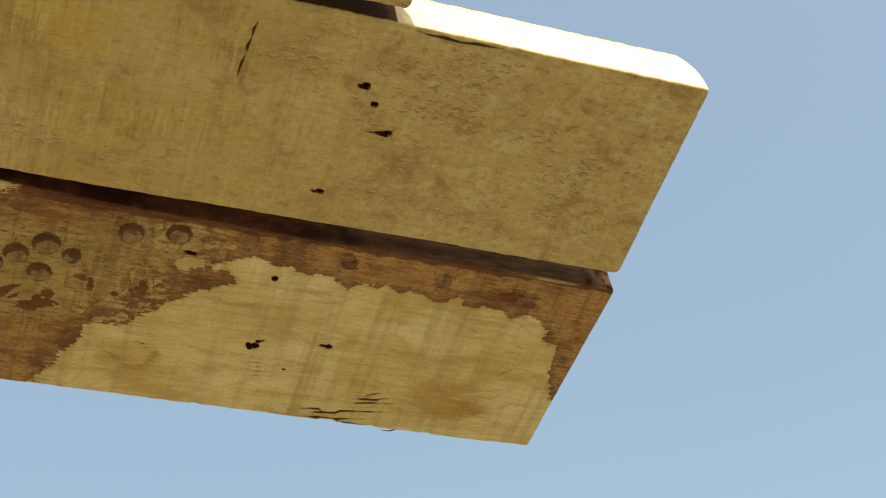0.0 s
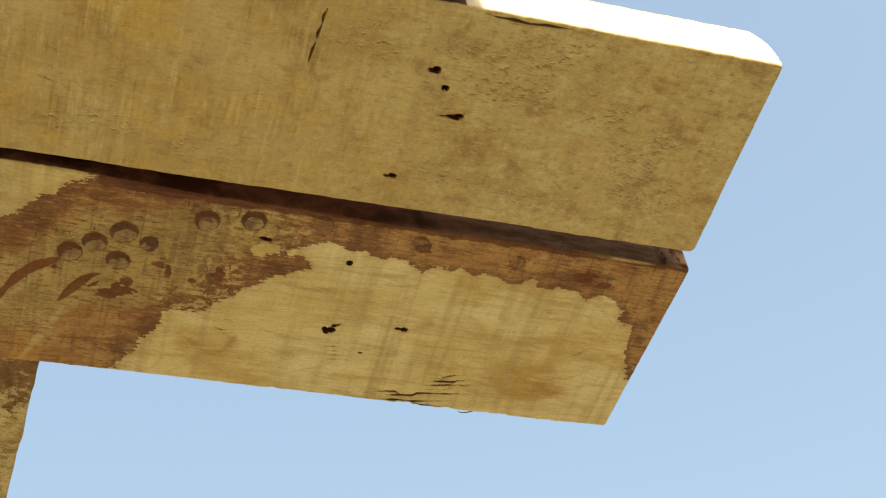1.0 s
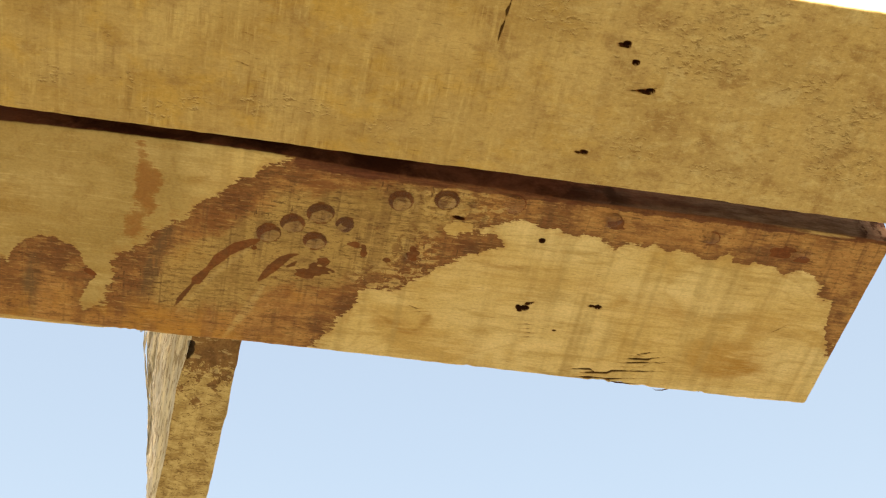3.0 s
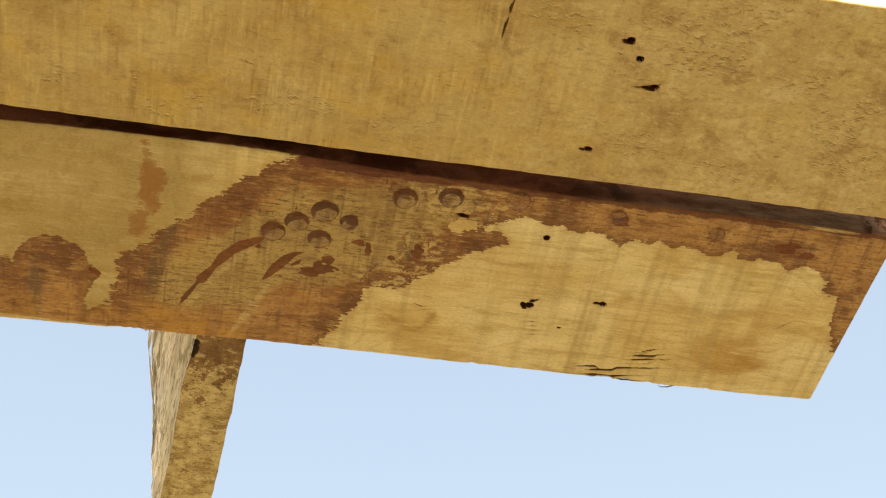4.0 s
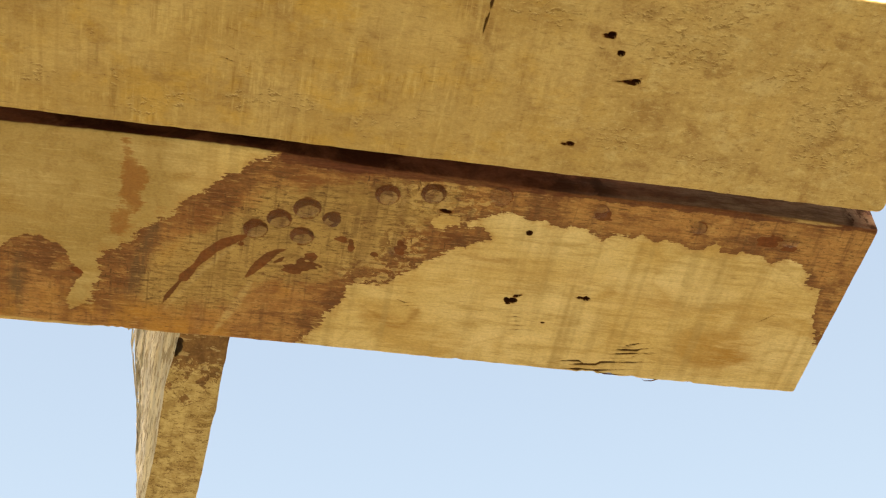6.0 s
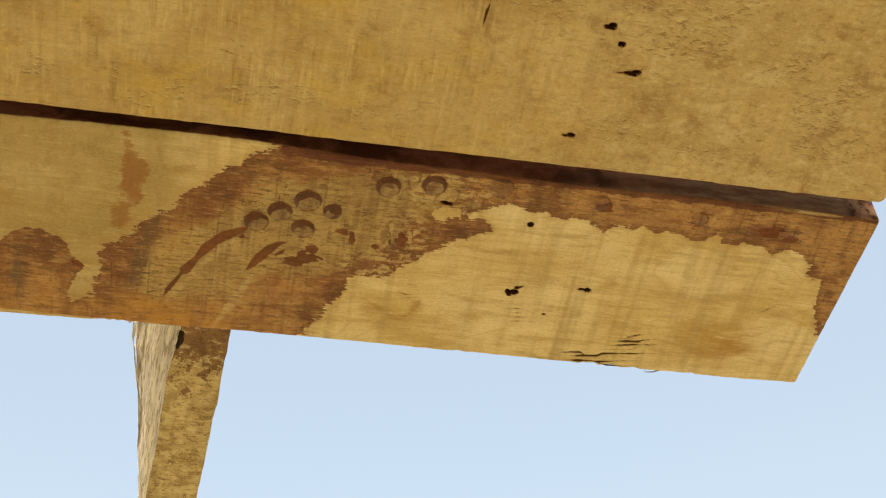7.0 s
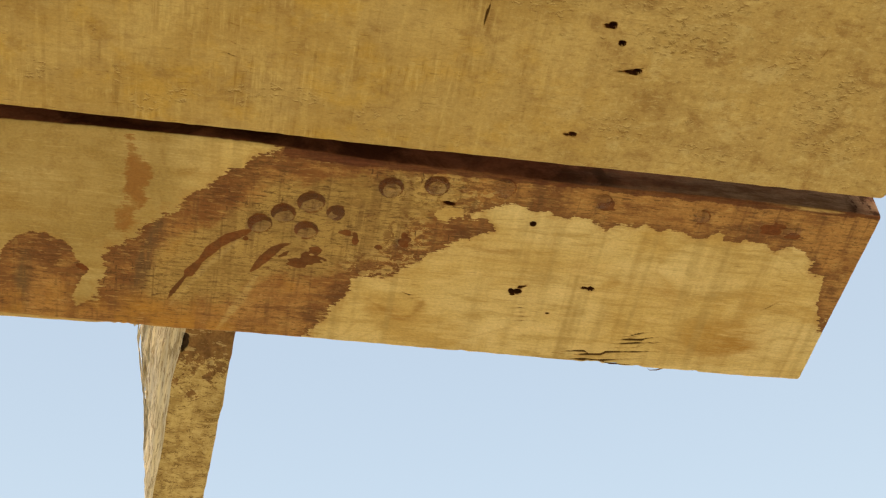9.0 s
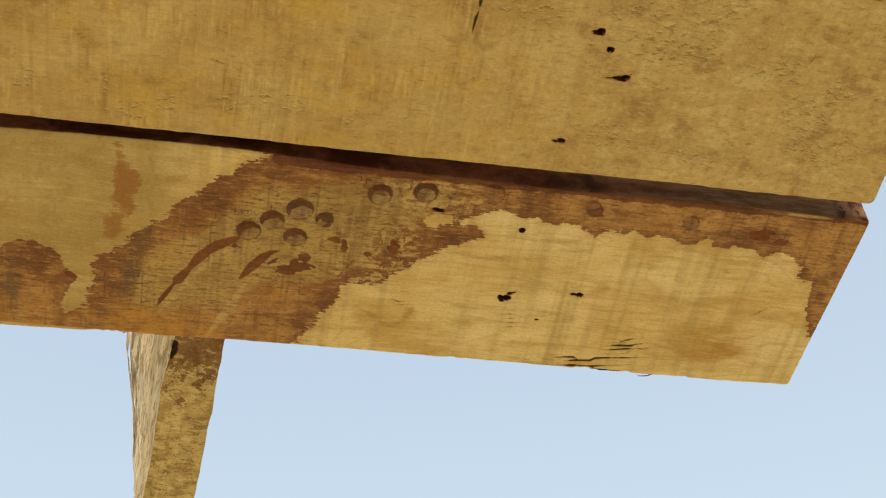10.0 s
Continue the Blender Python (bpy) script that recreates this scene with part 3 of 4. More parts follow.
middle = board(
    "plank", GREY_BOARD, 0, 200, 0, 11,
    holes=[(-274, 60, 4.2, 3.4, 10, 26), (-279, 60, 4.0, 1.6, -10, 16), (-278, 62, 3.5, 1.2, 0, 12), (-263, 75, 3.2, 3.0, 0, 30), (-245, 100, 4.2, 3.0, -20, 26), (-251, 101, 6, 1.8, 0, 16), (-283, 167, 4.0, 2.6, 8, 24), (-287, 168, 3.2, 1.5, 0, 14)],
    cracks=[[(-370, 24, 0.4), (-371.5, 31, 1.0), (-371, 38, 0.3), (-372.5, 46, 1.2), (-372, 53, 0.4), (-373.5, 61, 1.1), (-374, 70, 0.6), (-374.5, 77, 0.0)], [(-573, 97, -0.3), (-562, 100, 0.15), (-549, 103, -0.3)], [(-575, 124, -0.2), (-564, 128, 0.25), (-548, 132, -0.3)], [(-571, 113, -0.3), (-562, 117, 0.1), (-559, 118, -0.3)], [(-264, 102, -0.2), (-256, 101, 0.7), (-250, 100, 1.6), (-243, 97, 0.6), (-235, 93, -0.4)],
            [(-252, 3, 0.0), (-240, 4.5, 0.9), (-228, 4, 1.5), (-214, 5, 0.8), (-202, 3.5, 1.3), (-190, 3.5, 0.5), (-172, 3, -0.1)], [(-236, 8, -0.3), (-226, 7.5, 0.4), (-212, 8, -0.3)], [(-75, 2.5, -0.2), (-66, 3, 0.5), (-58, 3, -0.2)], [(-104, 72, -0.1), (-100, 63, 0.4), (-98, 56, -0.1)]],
    round_end=17, far_corner=8, pale_side_from=-266, fields=weather)
tagged(middle, "dry yellow-brown sawn board with old nail holes and a pale edge", "plank")

# rim of the soaked stain, from the inner edge down to the outer edge, back along the dry wood, and round to the end of the board
RIM_LEFT = [(-523, 205), (-523, 213), (-535, 226), (-547, 233), (-558, 240), (-566, 250), (-573, 258), (-584, 266), (-595, 283), (-606, 293), (-618, 304), (-631, 320), (-641, 331),
            (-652, 339), (-660, 351), (-657, 364), (-663, 379), (-661, 390), (-666, 400), (-683, 413), (-690, 440)]
RIM_RIGHT = [(-478, 440), (-476, 418), (-460, 394), (-453, 378), (-444, 362), (-440, 350), (-422, 343), (-398, 333), (-381, 314), (-364, 298), (-348, 289), (-331, 277), (-340, 265),
             (-354, 266), (-368, 270), (-380, 266), (-368, 256), (-348, 257), (-315, 247)]
RIM_END = [(-284, 253), (-258, 255), (-240, 259), (-231, 264), (-227, 259), (-208, 257), (-182, 258), (-157, 259), (-151, 262), (-132, 255), (-125, 262), (-105, 259), (-88, 265), (-77, 268),
           (-68, 262), (-50, 268), (-37, 277), (-39, 288), (-23, 293), (-20, 309), (-17, 326), (-6, 345), (-5, 360), (30, 365), (30, 205)]
STAIN = RIM_LEFT + RIM_RIGHT + RIM_END
# outline of the sheen that is painted on the wet stain
FILM_SHEEN = [(-625, 395), (-615, 338), (-560, 285), (-530, 262), (-505, 246), (-462, 228), (-400, 222), (-352, 226), (-372, 262), (-398, 290), (-425, 330), (-471, 352), (-511, 350), (-537, 380), (-590, 405)]
BAND = [(-639, 218, 1.5), (-641, 226, 4), (-637, 234, 5), (-634, 243, 7.5), (-633, 254, 9), (-633, 264, 8), (-635, 272, 5.5), (-631, 281, 6), (-638, 291, 6), (-642, 301, 6), (-646, 313, 5)]
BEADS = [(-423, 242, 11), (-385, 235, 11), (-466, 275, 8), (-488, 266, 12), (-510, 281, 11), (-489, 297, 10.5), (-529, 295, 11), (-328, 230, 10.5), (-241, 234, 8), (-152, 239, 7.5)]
RUNS = [[(-536, 304, 1.5), (-541, 307, 3.6), (-554, 315, 5.2), (-562, 323, 4.4), (-568, 330, 5.0), (-576, 344, 2.4), (-579, 349, 3.6), (-585, 359, 4.6), (-588, 364, 1.4), (-594, 375, 2.2), (-598, 383, 2.4), (-602, 393, 0.3)],
        [(-501, 315, 0.8), (-508, 318, 2.6), (-514, 324, 4.4), (-522, 335, 4.6), (-528, 345, 3.0), (-532, 351, 0.8)], [(-501, 323, 0.5), (-504, 327, 2.2), (-509, 331, 1.2)]]
DEEP = [(-540, 240, 30, 22), (-515, 226, 30, 18), (-566, 268, 22, 16), (-475, 222, 44, 12), (-450, 370, 24, 30), (-466, 396, 26, 18), (-640, 352, 22, 34), (-625, 322, 22, 20), (-710, 352, 34, 34), (-666, 404, 24, 10),
        (-352, 280, 28, 14), (-392, 308, 34, 16), (-424, 338, 34, 10), (-290, 236, 30, 26), (-100, 250, 50, 18), (-40, 285, 14, 12), (-12, 290, 14, 40)]


def soak(x, y):
    blob = np.maximum.reduce([36 * spot(x, y, -713, 372, 37, 45), 34 * spot(x, y, -722, 412, 42, 36), 20 * spot(x, y, -760, 400, 26, 48), 14 * spot(x, y, -679, 368, 8, 8)]) * M
    blob = np.where(blob > 0, blob, -0.02)
    tide = stroke_distance(x, y, BAND) * M
    stain = np.maximum(outline_distance(x, y, STAIN) * M, np.where(blob > 0, blob - 0.001, -0.02))
    wet_and_bead_shade = np.maximum.reduce([stroke_distance(x, y, r) for r in RUNS])
    # each bead's own shading, a dark crescent and rim, put into the wood's colour
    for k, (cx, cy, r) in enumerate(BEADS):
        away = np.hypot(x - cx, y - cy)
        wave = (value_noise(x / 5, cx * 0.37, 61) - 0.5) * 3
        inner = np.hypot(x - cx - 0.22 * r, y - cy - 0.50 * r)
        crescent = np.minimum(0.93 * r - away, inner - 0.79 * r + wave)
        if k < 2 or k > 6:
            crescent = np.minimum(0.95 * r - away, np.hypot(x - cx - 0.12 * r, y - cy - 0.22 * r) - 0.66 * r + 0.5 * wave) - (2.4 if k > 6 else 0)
        wet_and_bead_shade = np.maximum(wet_and_bead_shade, crescent)
        wet_and_bead_shade = np.maximum(wet_and_bead_shade, np.minimum(0.7 - np.abs(0.95 * r - away), x - cx + 0.3 * r + wave))
    for cx, cy, rx, ry in ((-484, 330, 15, 9), (-493, 338, 9, 6), (-476, 320, 9, 5), (-454, 296, 8, 4), (-445, 304, 3, 6), (-463, 275, 5, 8), (-403, 299, 5, 10), (-236, 237, 9, 6), (-86, 246, 14, 8), (-66, 249, 10, 5), (-424, 309, 4, 3), (-539, 313, 3, 3), (-677, 364, 6, 5)):
        near = spot(x, y, cx, cy, 1.25 * rx, 1.25 * ry)
        wet_and_bead_shade = np.maximum(wet_and_bead_shade, np.where(near > 0, 9 * near - 3.0 + 7 * (value_noise(x / 4.5, y / 2.6, 62) - 0.5), -9))
    wet_and_bead_shade = wet_and_bead_shade * M
    drier = np.clip(np.clip((x + 330) / 60, 0, 1) + 2 * spot(x, y, -525, 395, 85, 42) + 1.2 * spot(x, y, -715, 395, 34, 45), 0, 1)
    speckle = np.clip(3 * np.maximum.reduce([spot(x, y, -378, 240, 62, 24), spot(x, y, -402, 300, 26, 44), 0.8 * spot(x, y, -425, 330, 40, 22)]), 0, 1)
    patch = np.clip(2 * np.maximum.reduce([spot(x, y, -96, 382, 58, 36), 1.0 * spot(x, y, -378, 374, 8, 13), 0.9 * spot(x, y, -391, 390, 16, 6), 0.8 * spot(x, y, -411, 381, 22, 9), 0.4 * spot(x, y, -320, 300, 70, 10), 1.2 * spot(x, y, -668, 238, 11, 9), 0.8 * spot(x, y, -592, 246, 26, 8, 155), 0.6 * spot(x, y, -655, 224, 14, 4), 0.7 * spot(x, y, -752, 300, 14, 40), 0.45 * spot(x, y, -578, 248, 26, 10), 0.35 * spot(x, y, -690, 250, 22, 14), 0.4 * spot(x, y, -735, 300, 22, 30), 0.4 * spot(x, y, -170, 330, 50, 26)]), 0, 1)
    orange = np.clip(2 * np.maximum.reduce([spot(x, y, -650, 425, 150, 42), 1.4 * spot(x, y, -515, 364, 28, 13), 0.9 * spot(x, y, -575, 350, 40, 40), 0.8 * spot(x, y, -545, 405, 60, 26)]), 0, 1)
    deep = np.clip(1.25 * np.maximum.reduce([spot(x, y, *row) for row in DEEP]), 0, 0.75)
    smudge = np.clip(np.maximum.reduce([stroke_distance(x, y, [(-724, 352, 6), (-728, 380, 10), (-732, 425, 9)]), stroke_distance(x, y, [(-612, 306, 8), (-622, 345, 12), (-634, 400, 8)]), stroke_distance(x, y, [(-640, 375, 4), (-645, 400, 6)])]) / 7, 0, 1)
    rinsed = np.clip(np.maximum(stroke_distance(x, y, [(-527, 356, 3), (-538, 385, 6), (-556, 424, 3)]), stroke_distance(x, y, [(-546, 318, 3), (-572, 352, 4), (-600, 400, 2)])) / 3, 0, 1)
    crazed = np.clip(2.5 * np.maximum.reduce([spot(x, y, -420, 224, 62, 14), 0.7 * spot(x, y, -540, 272, 60, 18), spot(x, y, -375, 287, 34, 14), 0.5 * spot(x, y, -640, 372, 60, 40), 0.5 * spot(x, y, -76, 246, 30, 14)]), 0, 1)
    chafed = np.clip(stroke_distance(x, y, [(-100, 217.5, 0.6), (-80, 218.5, 1.4), (-60, 219.5, 2.0), (-38, 219.5, 1.4), (-28, 219.5, 0.4)]), 0, 1)
    tea = np.maximum.reduce([stroke_distance(x, y, line) for line in ([(-428, 370, 0.5), (-411, 381, 2.5), (-399, 389, 2.5), (-390, 391, 1.6), (-383, 385, 1.6), (-378, 374, 4), (-376, 366, 2)],
                                                                      [(-668, 236, 6), (-664, 242, 4)], [(-578, 238, 0.5), (-590, 246, 3), (-606, 250, 0.5)], [(-330, 300, 0.2), (-318, 301, 1.0), (-300, 296, 0.2)])]) * M
    left = np.clip((-560 - x) / 50, 0, 1)
    jagged = 1 - 0.65 * np.clip((-660 - x) / 15, 0, 1) - 0.45 * np.clip((x + 330) / 40, 0, 1)
    arris = np.clip((y - 426.5) / 1.5, 0, 1) * np.clip((-590 - x) / 20, 0, 1)
    brink = np.clip((225 - y) / 5, 0, 1) * np.clip((x + 540) / 40, 0, 1)
    greyed = np.clip((x + 300) / 170, 0, 1)
    blackened = np.clip((x + 26) / 8, 0, 1) + 0.9 * spot(x, y, -245, 214, 12, 40)
    return [("stain", stain), ("tide", tide), ("drier", drier), ("speckle", speckle), ("arris", arris), ("dull", left), ("jagged", jagged), ("film_sheen", outline_distance(x, y, FILM_SHEEN) * M), ("wet_and_bead_shade", wet_and_bead_shade),
            ("patch", patch), ("orange", orange), ("brink", brink), ("deep", deep), ("smudge", smudge), ("rinsed", rinsed), ("crazed", crazed), ("chafed", chafed), ("greyed", greyed), ("blackened", blackened), ("tea", tea), ("toothed", 0.003 + 0.005 * np.clip((x + 330) / 40, 0, 1))]



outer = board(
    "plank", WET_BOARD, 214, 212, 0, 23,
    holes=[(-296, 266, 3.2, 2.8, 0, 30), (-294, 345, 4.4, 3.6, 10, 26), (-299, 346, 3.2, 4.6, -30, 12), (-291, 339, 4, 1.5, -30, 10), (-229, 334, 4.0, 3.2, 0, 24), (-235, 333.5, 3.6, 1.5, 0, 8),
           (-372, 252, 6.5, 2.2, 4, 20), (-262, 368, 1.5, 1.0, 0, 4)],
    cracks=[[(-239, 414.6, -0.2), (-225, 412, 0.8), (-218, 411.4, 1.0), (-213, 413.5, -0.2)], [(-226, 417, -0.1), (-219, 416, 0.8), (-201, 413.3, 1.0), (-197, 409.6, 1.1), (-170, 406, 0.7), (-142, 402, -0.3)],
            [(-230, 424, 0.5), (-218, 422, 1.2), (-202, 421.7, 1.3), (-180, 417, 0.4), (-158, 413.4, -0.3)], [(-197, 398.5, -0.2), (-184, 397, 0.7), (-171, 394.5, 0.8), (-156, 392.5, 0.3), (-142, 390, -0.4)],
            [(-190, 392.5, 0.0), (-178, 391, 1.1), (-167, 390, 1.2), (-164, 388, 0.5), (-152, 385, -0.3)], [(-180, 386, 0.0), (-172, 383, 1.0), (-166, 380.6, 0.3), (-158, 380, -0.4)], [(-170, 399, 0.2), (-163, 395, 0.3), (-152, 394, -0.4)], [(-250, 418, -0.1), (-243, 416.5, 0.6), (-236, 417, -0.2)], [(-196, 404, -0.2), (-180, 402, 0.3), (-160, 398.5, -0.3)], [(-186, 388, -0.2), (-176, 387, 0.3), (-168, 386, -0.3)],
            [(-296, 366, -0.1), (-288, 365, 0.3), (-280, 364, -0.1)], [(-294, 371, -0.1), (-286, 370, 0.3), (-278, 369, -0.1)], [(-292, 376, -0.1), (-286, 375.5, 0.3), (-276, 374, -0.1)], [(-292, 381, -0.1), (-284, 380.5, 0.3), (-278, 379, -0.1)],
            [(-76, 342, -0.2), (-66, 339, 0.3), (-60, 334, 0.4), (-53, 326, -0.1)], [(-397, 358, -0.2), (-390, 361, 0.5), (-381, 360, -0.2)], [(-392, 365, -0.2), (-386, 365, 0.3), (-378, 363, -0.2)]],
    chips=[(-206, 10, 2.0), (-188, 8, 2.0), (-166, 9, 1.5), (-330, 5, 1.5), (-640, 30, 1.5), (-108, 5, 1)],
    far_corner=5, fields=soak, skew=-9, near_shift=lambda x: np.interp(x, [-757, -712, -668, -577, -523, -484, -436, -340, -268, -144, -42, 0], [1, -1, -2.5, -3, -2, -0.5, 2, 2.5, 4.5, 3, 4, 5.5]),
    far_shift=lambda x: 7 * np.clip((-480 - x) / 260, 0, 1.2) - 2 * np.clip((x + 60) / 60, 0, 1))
tagged(outer, "sawn board with a wet reddish-brown stain and water drops below", "plank")

inner = board("plank", OUTER_BOARD, -212, 200, -262, 37, far_corner=7, round_end=6, holes=[(-300, -60, 3.5, 3, 0, 24)])
tagged(inner, "dry yellow-brown sawn board, shorter than its neighbours", "plank")


def splinter(points, thick, parent):
    """A loose sliver of wood: a thin three-sided spike along points, in marks."""
    verts, faces = [], []
    for k, (x, y, z) in enumerate(points):
        r = thick * (1 - k / (len(points) - 0.9)) + 0.15
        for q in range(3):
            a = q * 2.094 + 0.4
            verts.append((x * M, (y + r * math.cos(a)) * M, (z + r * math.sin(a)) * M))
    for k in range(len(points) - 1):
        for q in range(3):
            a, b = k * 3 + q, k * 3 + (q + 1) % 3
            faces.append((a, b, b + 3, a + 3))
    faces += [(2, 1, 0), tuple(range(len(verts) - 3, len(verts)))]
    return link("splinter", verts, faces, parent.data.materials[0], parent)


splinter([(-128, 421, 3), (-136, 425, 2), (-143, 428, 1), (-150, 428, 0), (-153, 426, 0)], 1.0, outer)
splinter([(-330, 421, 3), (-334, 425, 3), (-338, 427, 4)], 0.8, outer)
splinter([(-205, 420, 1), (-190, 424, 0), (-172, 423, 0), (-160, 420, 1)], 1.1, outer)
splinter([(-105, 421, 3), (-107, 425, 3), (-108, 428, 4)], 0.7, outer)

# ---- the batten across the boards ----
BATTEN_TURN = math.atan(0.0605)


def wane_factor(s):
    return 2.2 - 1.8 * np.clip((s - 515) / 260, 0, 1.05)


def wane_start(s):
    return np.interp(s, [478, 518, 550, 590, 634, 669, 705], [-25.2, -28.3, -31.3, -30.3, -29.1, -29.5, -31])


def batten():
    """A rough batten that lies on the boards and runs back to the wall; wany and frayed along one side."""
    fine = stations(440, 790, -180, 3500, 1.8, 40)
    under = np.linspace(-25, 20.5, 30)
    ridges = 26
    wane_y = np.interp(np.linspace(0, 5, ridges), range(6), [-26.5, -32, -36.5, -40, -42.5, -43])
    wane_z = np.interp(np.linspace(0, 5, ridges), range(6), [3, 8, 24, 42, 58, 72])
    ring_x = np.concatenate([under, [21.5, 22, 21.5, 21], [12, 0, -15, -30], wane_y[::-1]])
    ring_z = np.concatenate([np.zeros(30), [3, 20, 45, 74], [76, 76, 76, 75], wane_z[::-1]])
    n, m = len(fine), len(ring_x)
    S = np.repeat(fine[:, None], m, 1)
    A, Z = np.repeat(ring_x[None], n, 0), np.repeat(ring_z[None], n, 0)
    # the wane narrows away from the boards
    wane_width = wane_factor(S)
    left = wane_start(S)
    A = np.where(A < -25, left + (A + 25) * wane_width, np.where(Z < 1, 20.5 + (A - 20.5) * (20.5 - left) / 45.5, A))
    A = A + (value_noise(S / 38, 1.5, 51) - 0.5) * 1.3 + np.where(A > 20, (value_noise(S / 12, 4.5, 52) - 0.5) * 1.6, 0)
    A = A + np.where((A < left - 1) & (Z > 2.9), (value_noise(S / 34, Z / 6, 53) - 0.5) * 4 + (value_noise(S / 26, Z / 1.9, 55) - 0.5) * 3.4 + (value_noise(S / 7, Z / 2.6, 56) - 0.5) * 1.8, 0)
    Z = Z + np.where(Z < 1, (value_noise(S / 14, A / 14, 54) - 0.5) * 1.2 + 0.6, 0)
    pit = np.maximum(spot(S, A, 491, -24, 15, 5.5, 8), 0.8 * spot(S, A, 503, -26, 9, 3))
    pit = np.where(Z < 4, np.clip(pit * 2.4 - 1.1 * value_noise(S / 5, A / 3, 57), 0, 1), 0)
    Z = Z + pit * 6
    patches = np.maximum.reduce([spot(S, A, *row) for row in ((545, -27, 20, 12), (528, -12, 18, 12), (500, 12, 40, 14), (500, -4, 36, 12), (537, 4, 18, 12), (520, 17, 36, 8), (560, -10, 20, 10))])
    stain = np.where(Z < 14, np.maximum((520 - S) * 1.2, 44 * patches - 32), -60) * M
    stain = np.maximum(stain, -0.035)
    verts = np.stack([A * M, S * M, Z * M], -1).reshape(-1, 3)
    i, j = np.meshgrid(np.arange(n - 1), np.arange(m), indexing="ij")
    a, b = i * m + j, i * m + (j + 1) % m
    quads = np.stack([a, b, b + m, a + m], -1)
    is_wane = np.zeros(m, bool)
    is_wane[m - ridges - 1:] = True
    body = quads[:, ~is_wane].reshape(-1, 4).tolist() + [list(range(m)), list(range((n - 1) * m, n * m))[::-1]]
    root = link("batten", verts.tolist(), body, BATTEN, attributes=[("pit", pit.ravel()), ("stain", stain.ravel())])
    used, remap = quads[:, is_wane].reshape(-1), {}
    wane_verts = []
    for k in used:
        if int(k) not in remap:
            remap[int(k)] = len(wane_verts)
            wane_verts.append(tuple(verts[k]))
    wane_faces = [tuple(remap[int(k)] for k in q) for q in quads[:, is_wane].reshape(-1, 4)]
    tagged(link("wane", wane_verts, wane_faces, FIBRE, root), "pale grey frayed wood fibre without bark")
    # slivers of inner bark and fibre along the wane
    rng = random.Random(8)
    for k in range(150):
        s0 = rng.uniform(430, 760) if k > 5 else 448 + 4 * k
        long = rng.uniform(14, 70) if k > 5 else 66
        level = rng.uniform(0.1, 1.05) if k > 5 else 0.75 + 0.06 * k
        z0 = 4 + 50 * level
        wide, out = (rng.uniform(0.4, 1.3), rng.uniform(0.0, 0.7)) if k > 5 else (5.0, 2.4)
        vs, fs = [], []
        for q in range(7):
            u = q / 6
            taper = math.sin(math.pi * min(0.97, max(0.03, u))) ** 0.5
            f2 = float(wane_factor(s0 + u * long))
            ca = float(wane_start(s0 + u * long)) - f2 * (4 + 15 * level) - out * (0.4 + u) + rng.uniform(-0.4, 0.4)
            for da, dz in ((-wide * 0.6, -wide * taper), (0.9, -wide * 0.3), (0.9, wide * taper), (-wide * 0.5, wide * 0.6 * taper)):
                vs.append(((ca + da * taper) * M, (s0 + u * long) * M, (z0 + dz) * M))
        for q in range(6):
            for r in range(4):
                c, d = q * 4 + r, q * 4 + (r + 1) % 4
                fs.append((c, d, d + 4, c + 4))
        fs += [(3, 2, 1, 0), (24, 25, 26, 27)]
        link("fibre_strip", vs, fs, FIBRE, root)
    root.matrix_world = Matrix.Translation(((-560.5 + 0.0605 * 478) * M, 0, UNDER + T + 0.0003)) @ Matrix.Rotation(BATTEN_TURN, 4, "Z")
    return tagged(root, "rough weathered batten with a frayed wany side, lying across the boards", "batten")


batten()

# unseen wall, added so that the batten rests on something
wall = bmesh.new()
bmesh.ops.create_cube(wall, size=1)
bmesh.ops.scale(wall, vec=(6.0, 0.24, UNDER + T), verts=wall.verts)
bmesh.ops.translate(wall, vec=(-0.3, 1.86, (UNDER + T) / 2), verts=wall.verts)
me = bpy.data.meshes.new("wall_back")
wall.to_mesh(me)
wall.free()
me.materials.append(PLASTER)
tagged(new("wall_back", me), "plain grey-brown plastered wall, out of view, added to carry the batten", "wall", kind="structure")


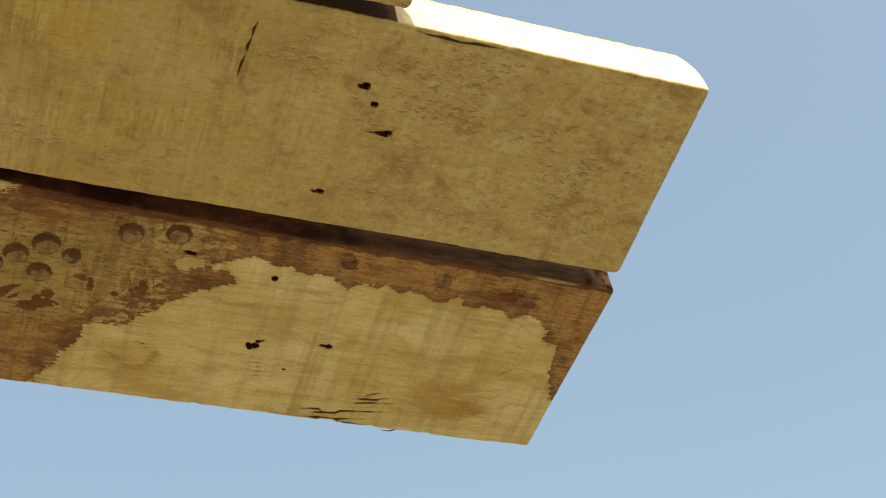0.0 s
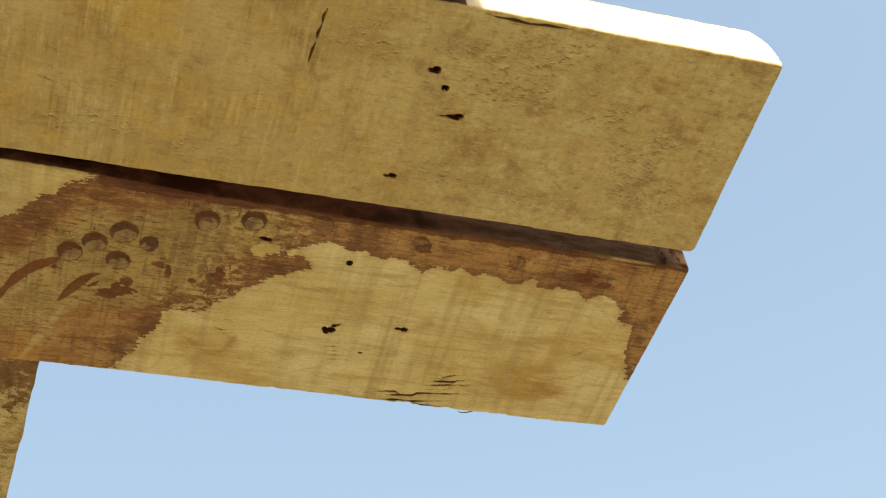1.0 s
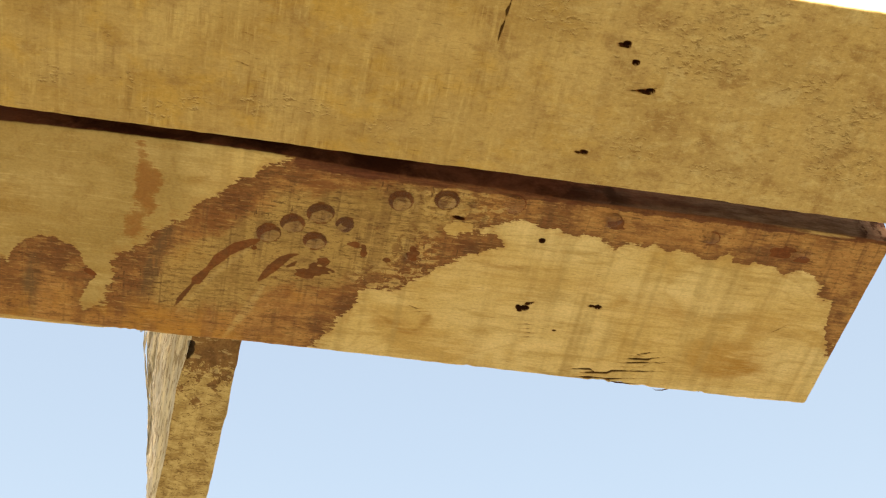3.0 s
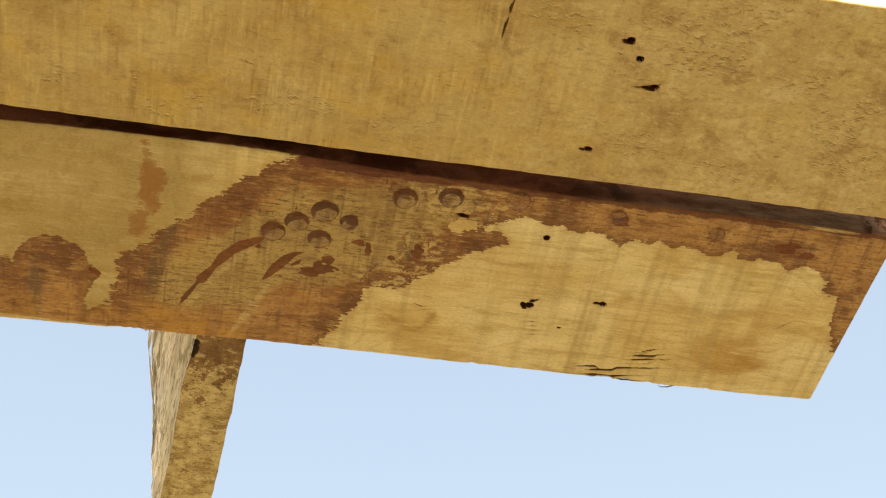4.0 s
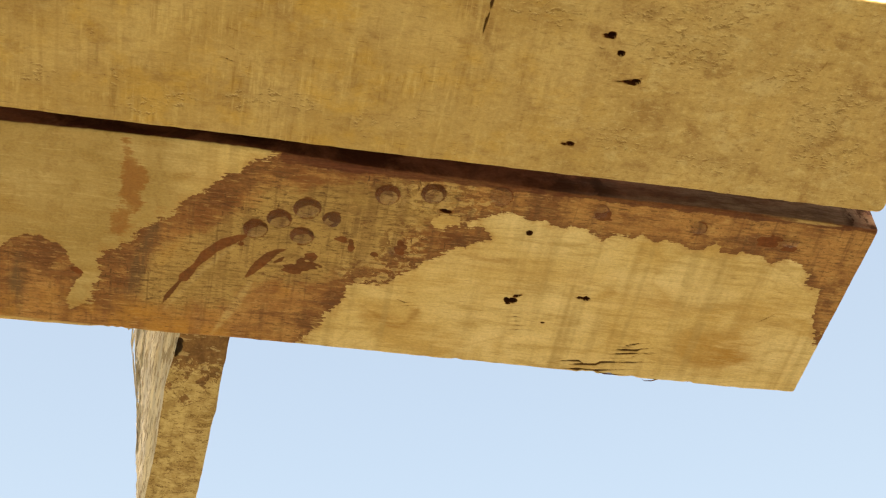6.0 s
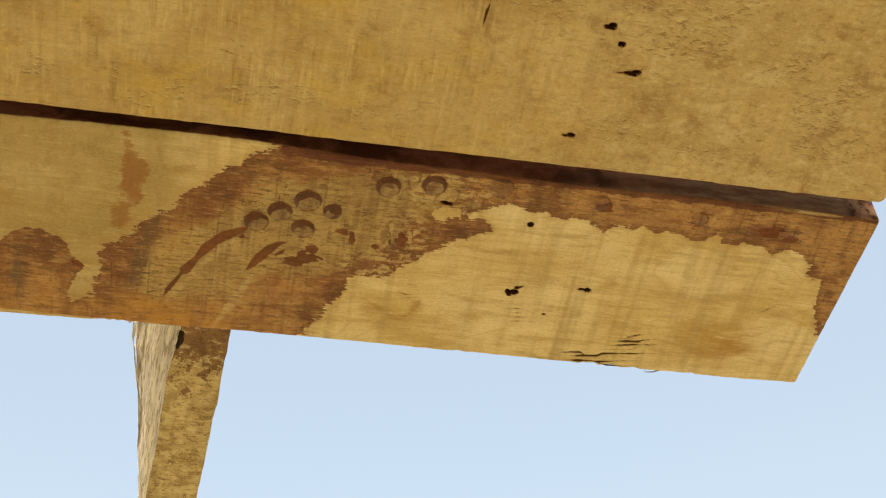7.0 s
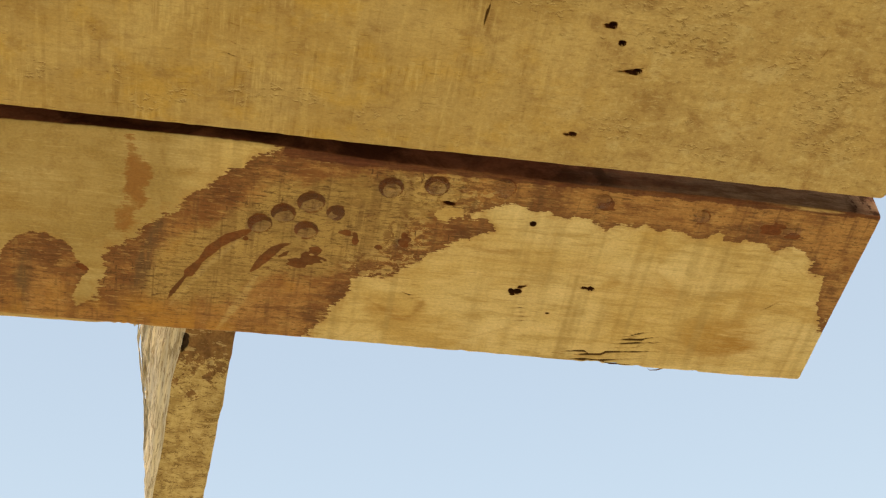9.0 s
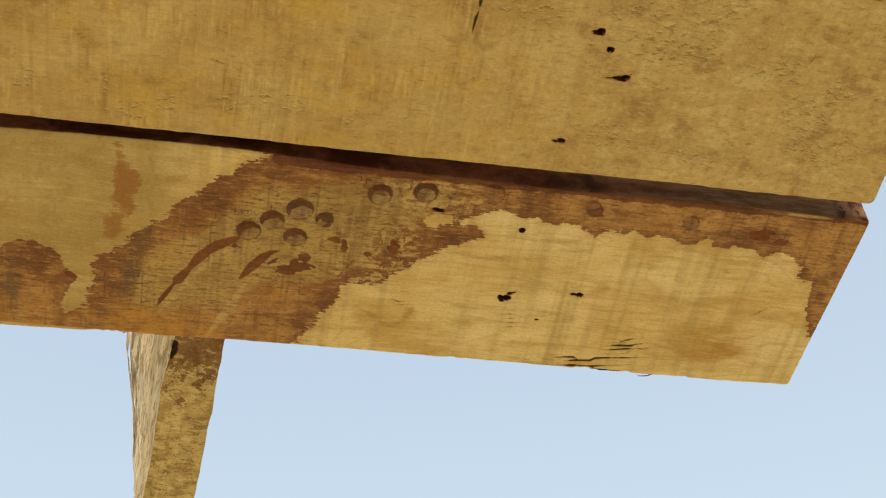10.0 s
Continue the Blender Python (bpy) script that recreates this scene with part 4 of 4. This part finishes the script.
# ---- water under the outer board ----
def drop(cx, cy, rx, ry, high, turn=0.0):
    """A flattened bead of water that hangs from the board."""
    rings, around = 7, 28
    vs, fs = [], []
    c, s = math.cos(radians(turn)), math.sin(radians(turn))
    wave = [1 + 0.07 * math.sin(2 * q * 6.283 / around + cx) + 0.04 * math.sin(3 * q * 6.283 / around + cy) for q in range(around)]
    for r in range(rings):
        k = r / (rings - 1)
        rad, h = math.cos(k * math.pi / 2 * 0.97), math.sin(k * math.pi / 2) ** 0.8 * high
        for q in range(around):
            a = q * 6.283185 / around
            x, y = rx * rad * wave[q] * math.cos(a), ry * rad * wave[q] * math.sin(a)
            vs.append(((x * c - y * s) * M, (x * s + y * c) * M, (0.9 if r == 0 else 0.35) * M - h * M))
    for r in range(rings - 1):
        for q in range(around):
            a, b = r * around + q, r * around + (q + 1) % around
            fs.append((a, a + around, b + around, b))
    fs += [tuple(range(around)), tuple(range((rings - 1) * around, rings * around))[::-1]]
    ob = link("water_drop", vs, fs, WATER)
    ob.location = (cx * M, cy * M, UNDER)
    ob.visible_shadow = False
    return tagged(ob, "clear water drop hanging under the wet board", "water drop", "water drops under the board")


for row in ((-423, 242, 11, 10, 4.2, 0), (-385, 235, 11, 9, 4.0, 10), (-466, 275, 8.5, 8, 3.6, 10), (-488, 266, 12, 10, 4.2, -15), (-510, 281, 11, 9, 3.8, -20),
            (-489, 297, 10.5, 9, 3.8, 0), (-529, 295, 11, 8, 3.6, -25), (-328, 230, 10, 9, 3.4, 0), (-241, 234, 8, 7, 2.9, 0), (-152, 239, 7.5, 6.5, 2.7, 0),
            (-68, 243, 8, 6, 2.7, 0), (-410, 302, 4, 4.5, 1.8, 20), (-362, 236, 4, 4, 1.8, 0)):
    drop(*row)


def water_run(line, high):
    """A trickle that creeps along the underside."""
    vs, fs, around = [], [], 9
    fine = []
    for (ax, ay, ar), (bx, by, br) in zip(line, line[1:]):
        for k in range(6):
            u = k / 6
            fine.append((ax + u * (bx - ax), ay + u * (by - ay), ar + u * (br - ar)))
    fine.append(line[-1])
    for k, (x, y, r) in enumerate(fine):
        p, q = fine[max(0, k - 1)], fine[min(len(fine) - 1, k + 1)]
        dx, dy = q[0] - p[0], q[1] - p[1]
        d = math.hypot(dx, dy)
        wide = r * (0.85 + 0.3 * noise.noise((x * 0.07, y * 0.07, 1)))
        for j in range(around):
            a = math.pi * j / (around - 1)
            off, low = wide * math.cos(a), math.sin(a) ** 2 * high * min(1, r / 4)
            vs.append(((x - dy / d * off) * M, (y + dx / d * off) * M, (0.55 - low) * M))
    for k in range(len(fine) - 1):
        for j in range(around):
            a, b = k * around + j, k * around + (j + 1) % around
            fs.append((a, b, b + around, a + around))
    fs += [tuple(range(around)), tuple(range(len(vs) - around, len(vs)))[::-1]]
    ob = link("water_run", vs, fs, FILM)
    ob.location = (0, 0, UNDER)
    ob.visible_shadow = False
    return tagged(ob, "thin trickle of water under the wet board", "water trickle", "trickles under the board")


for line in RUNS:
    water_run(line, 0.4)
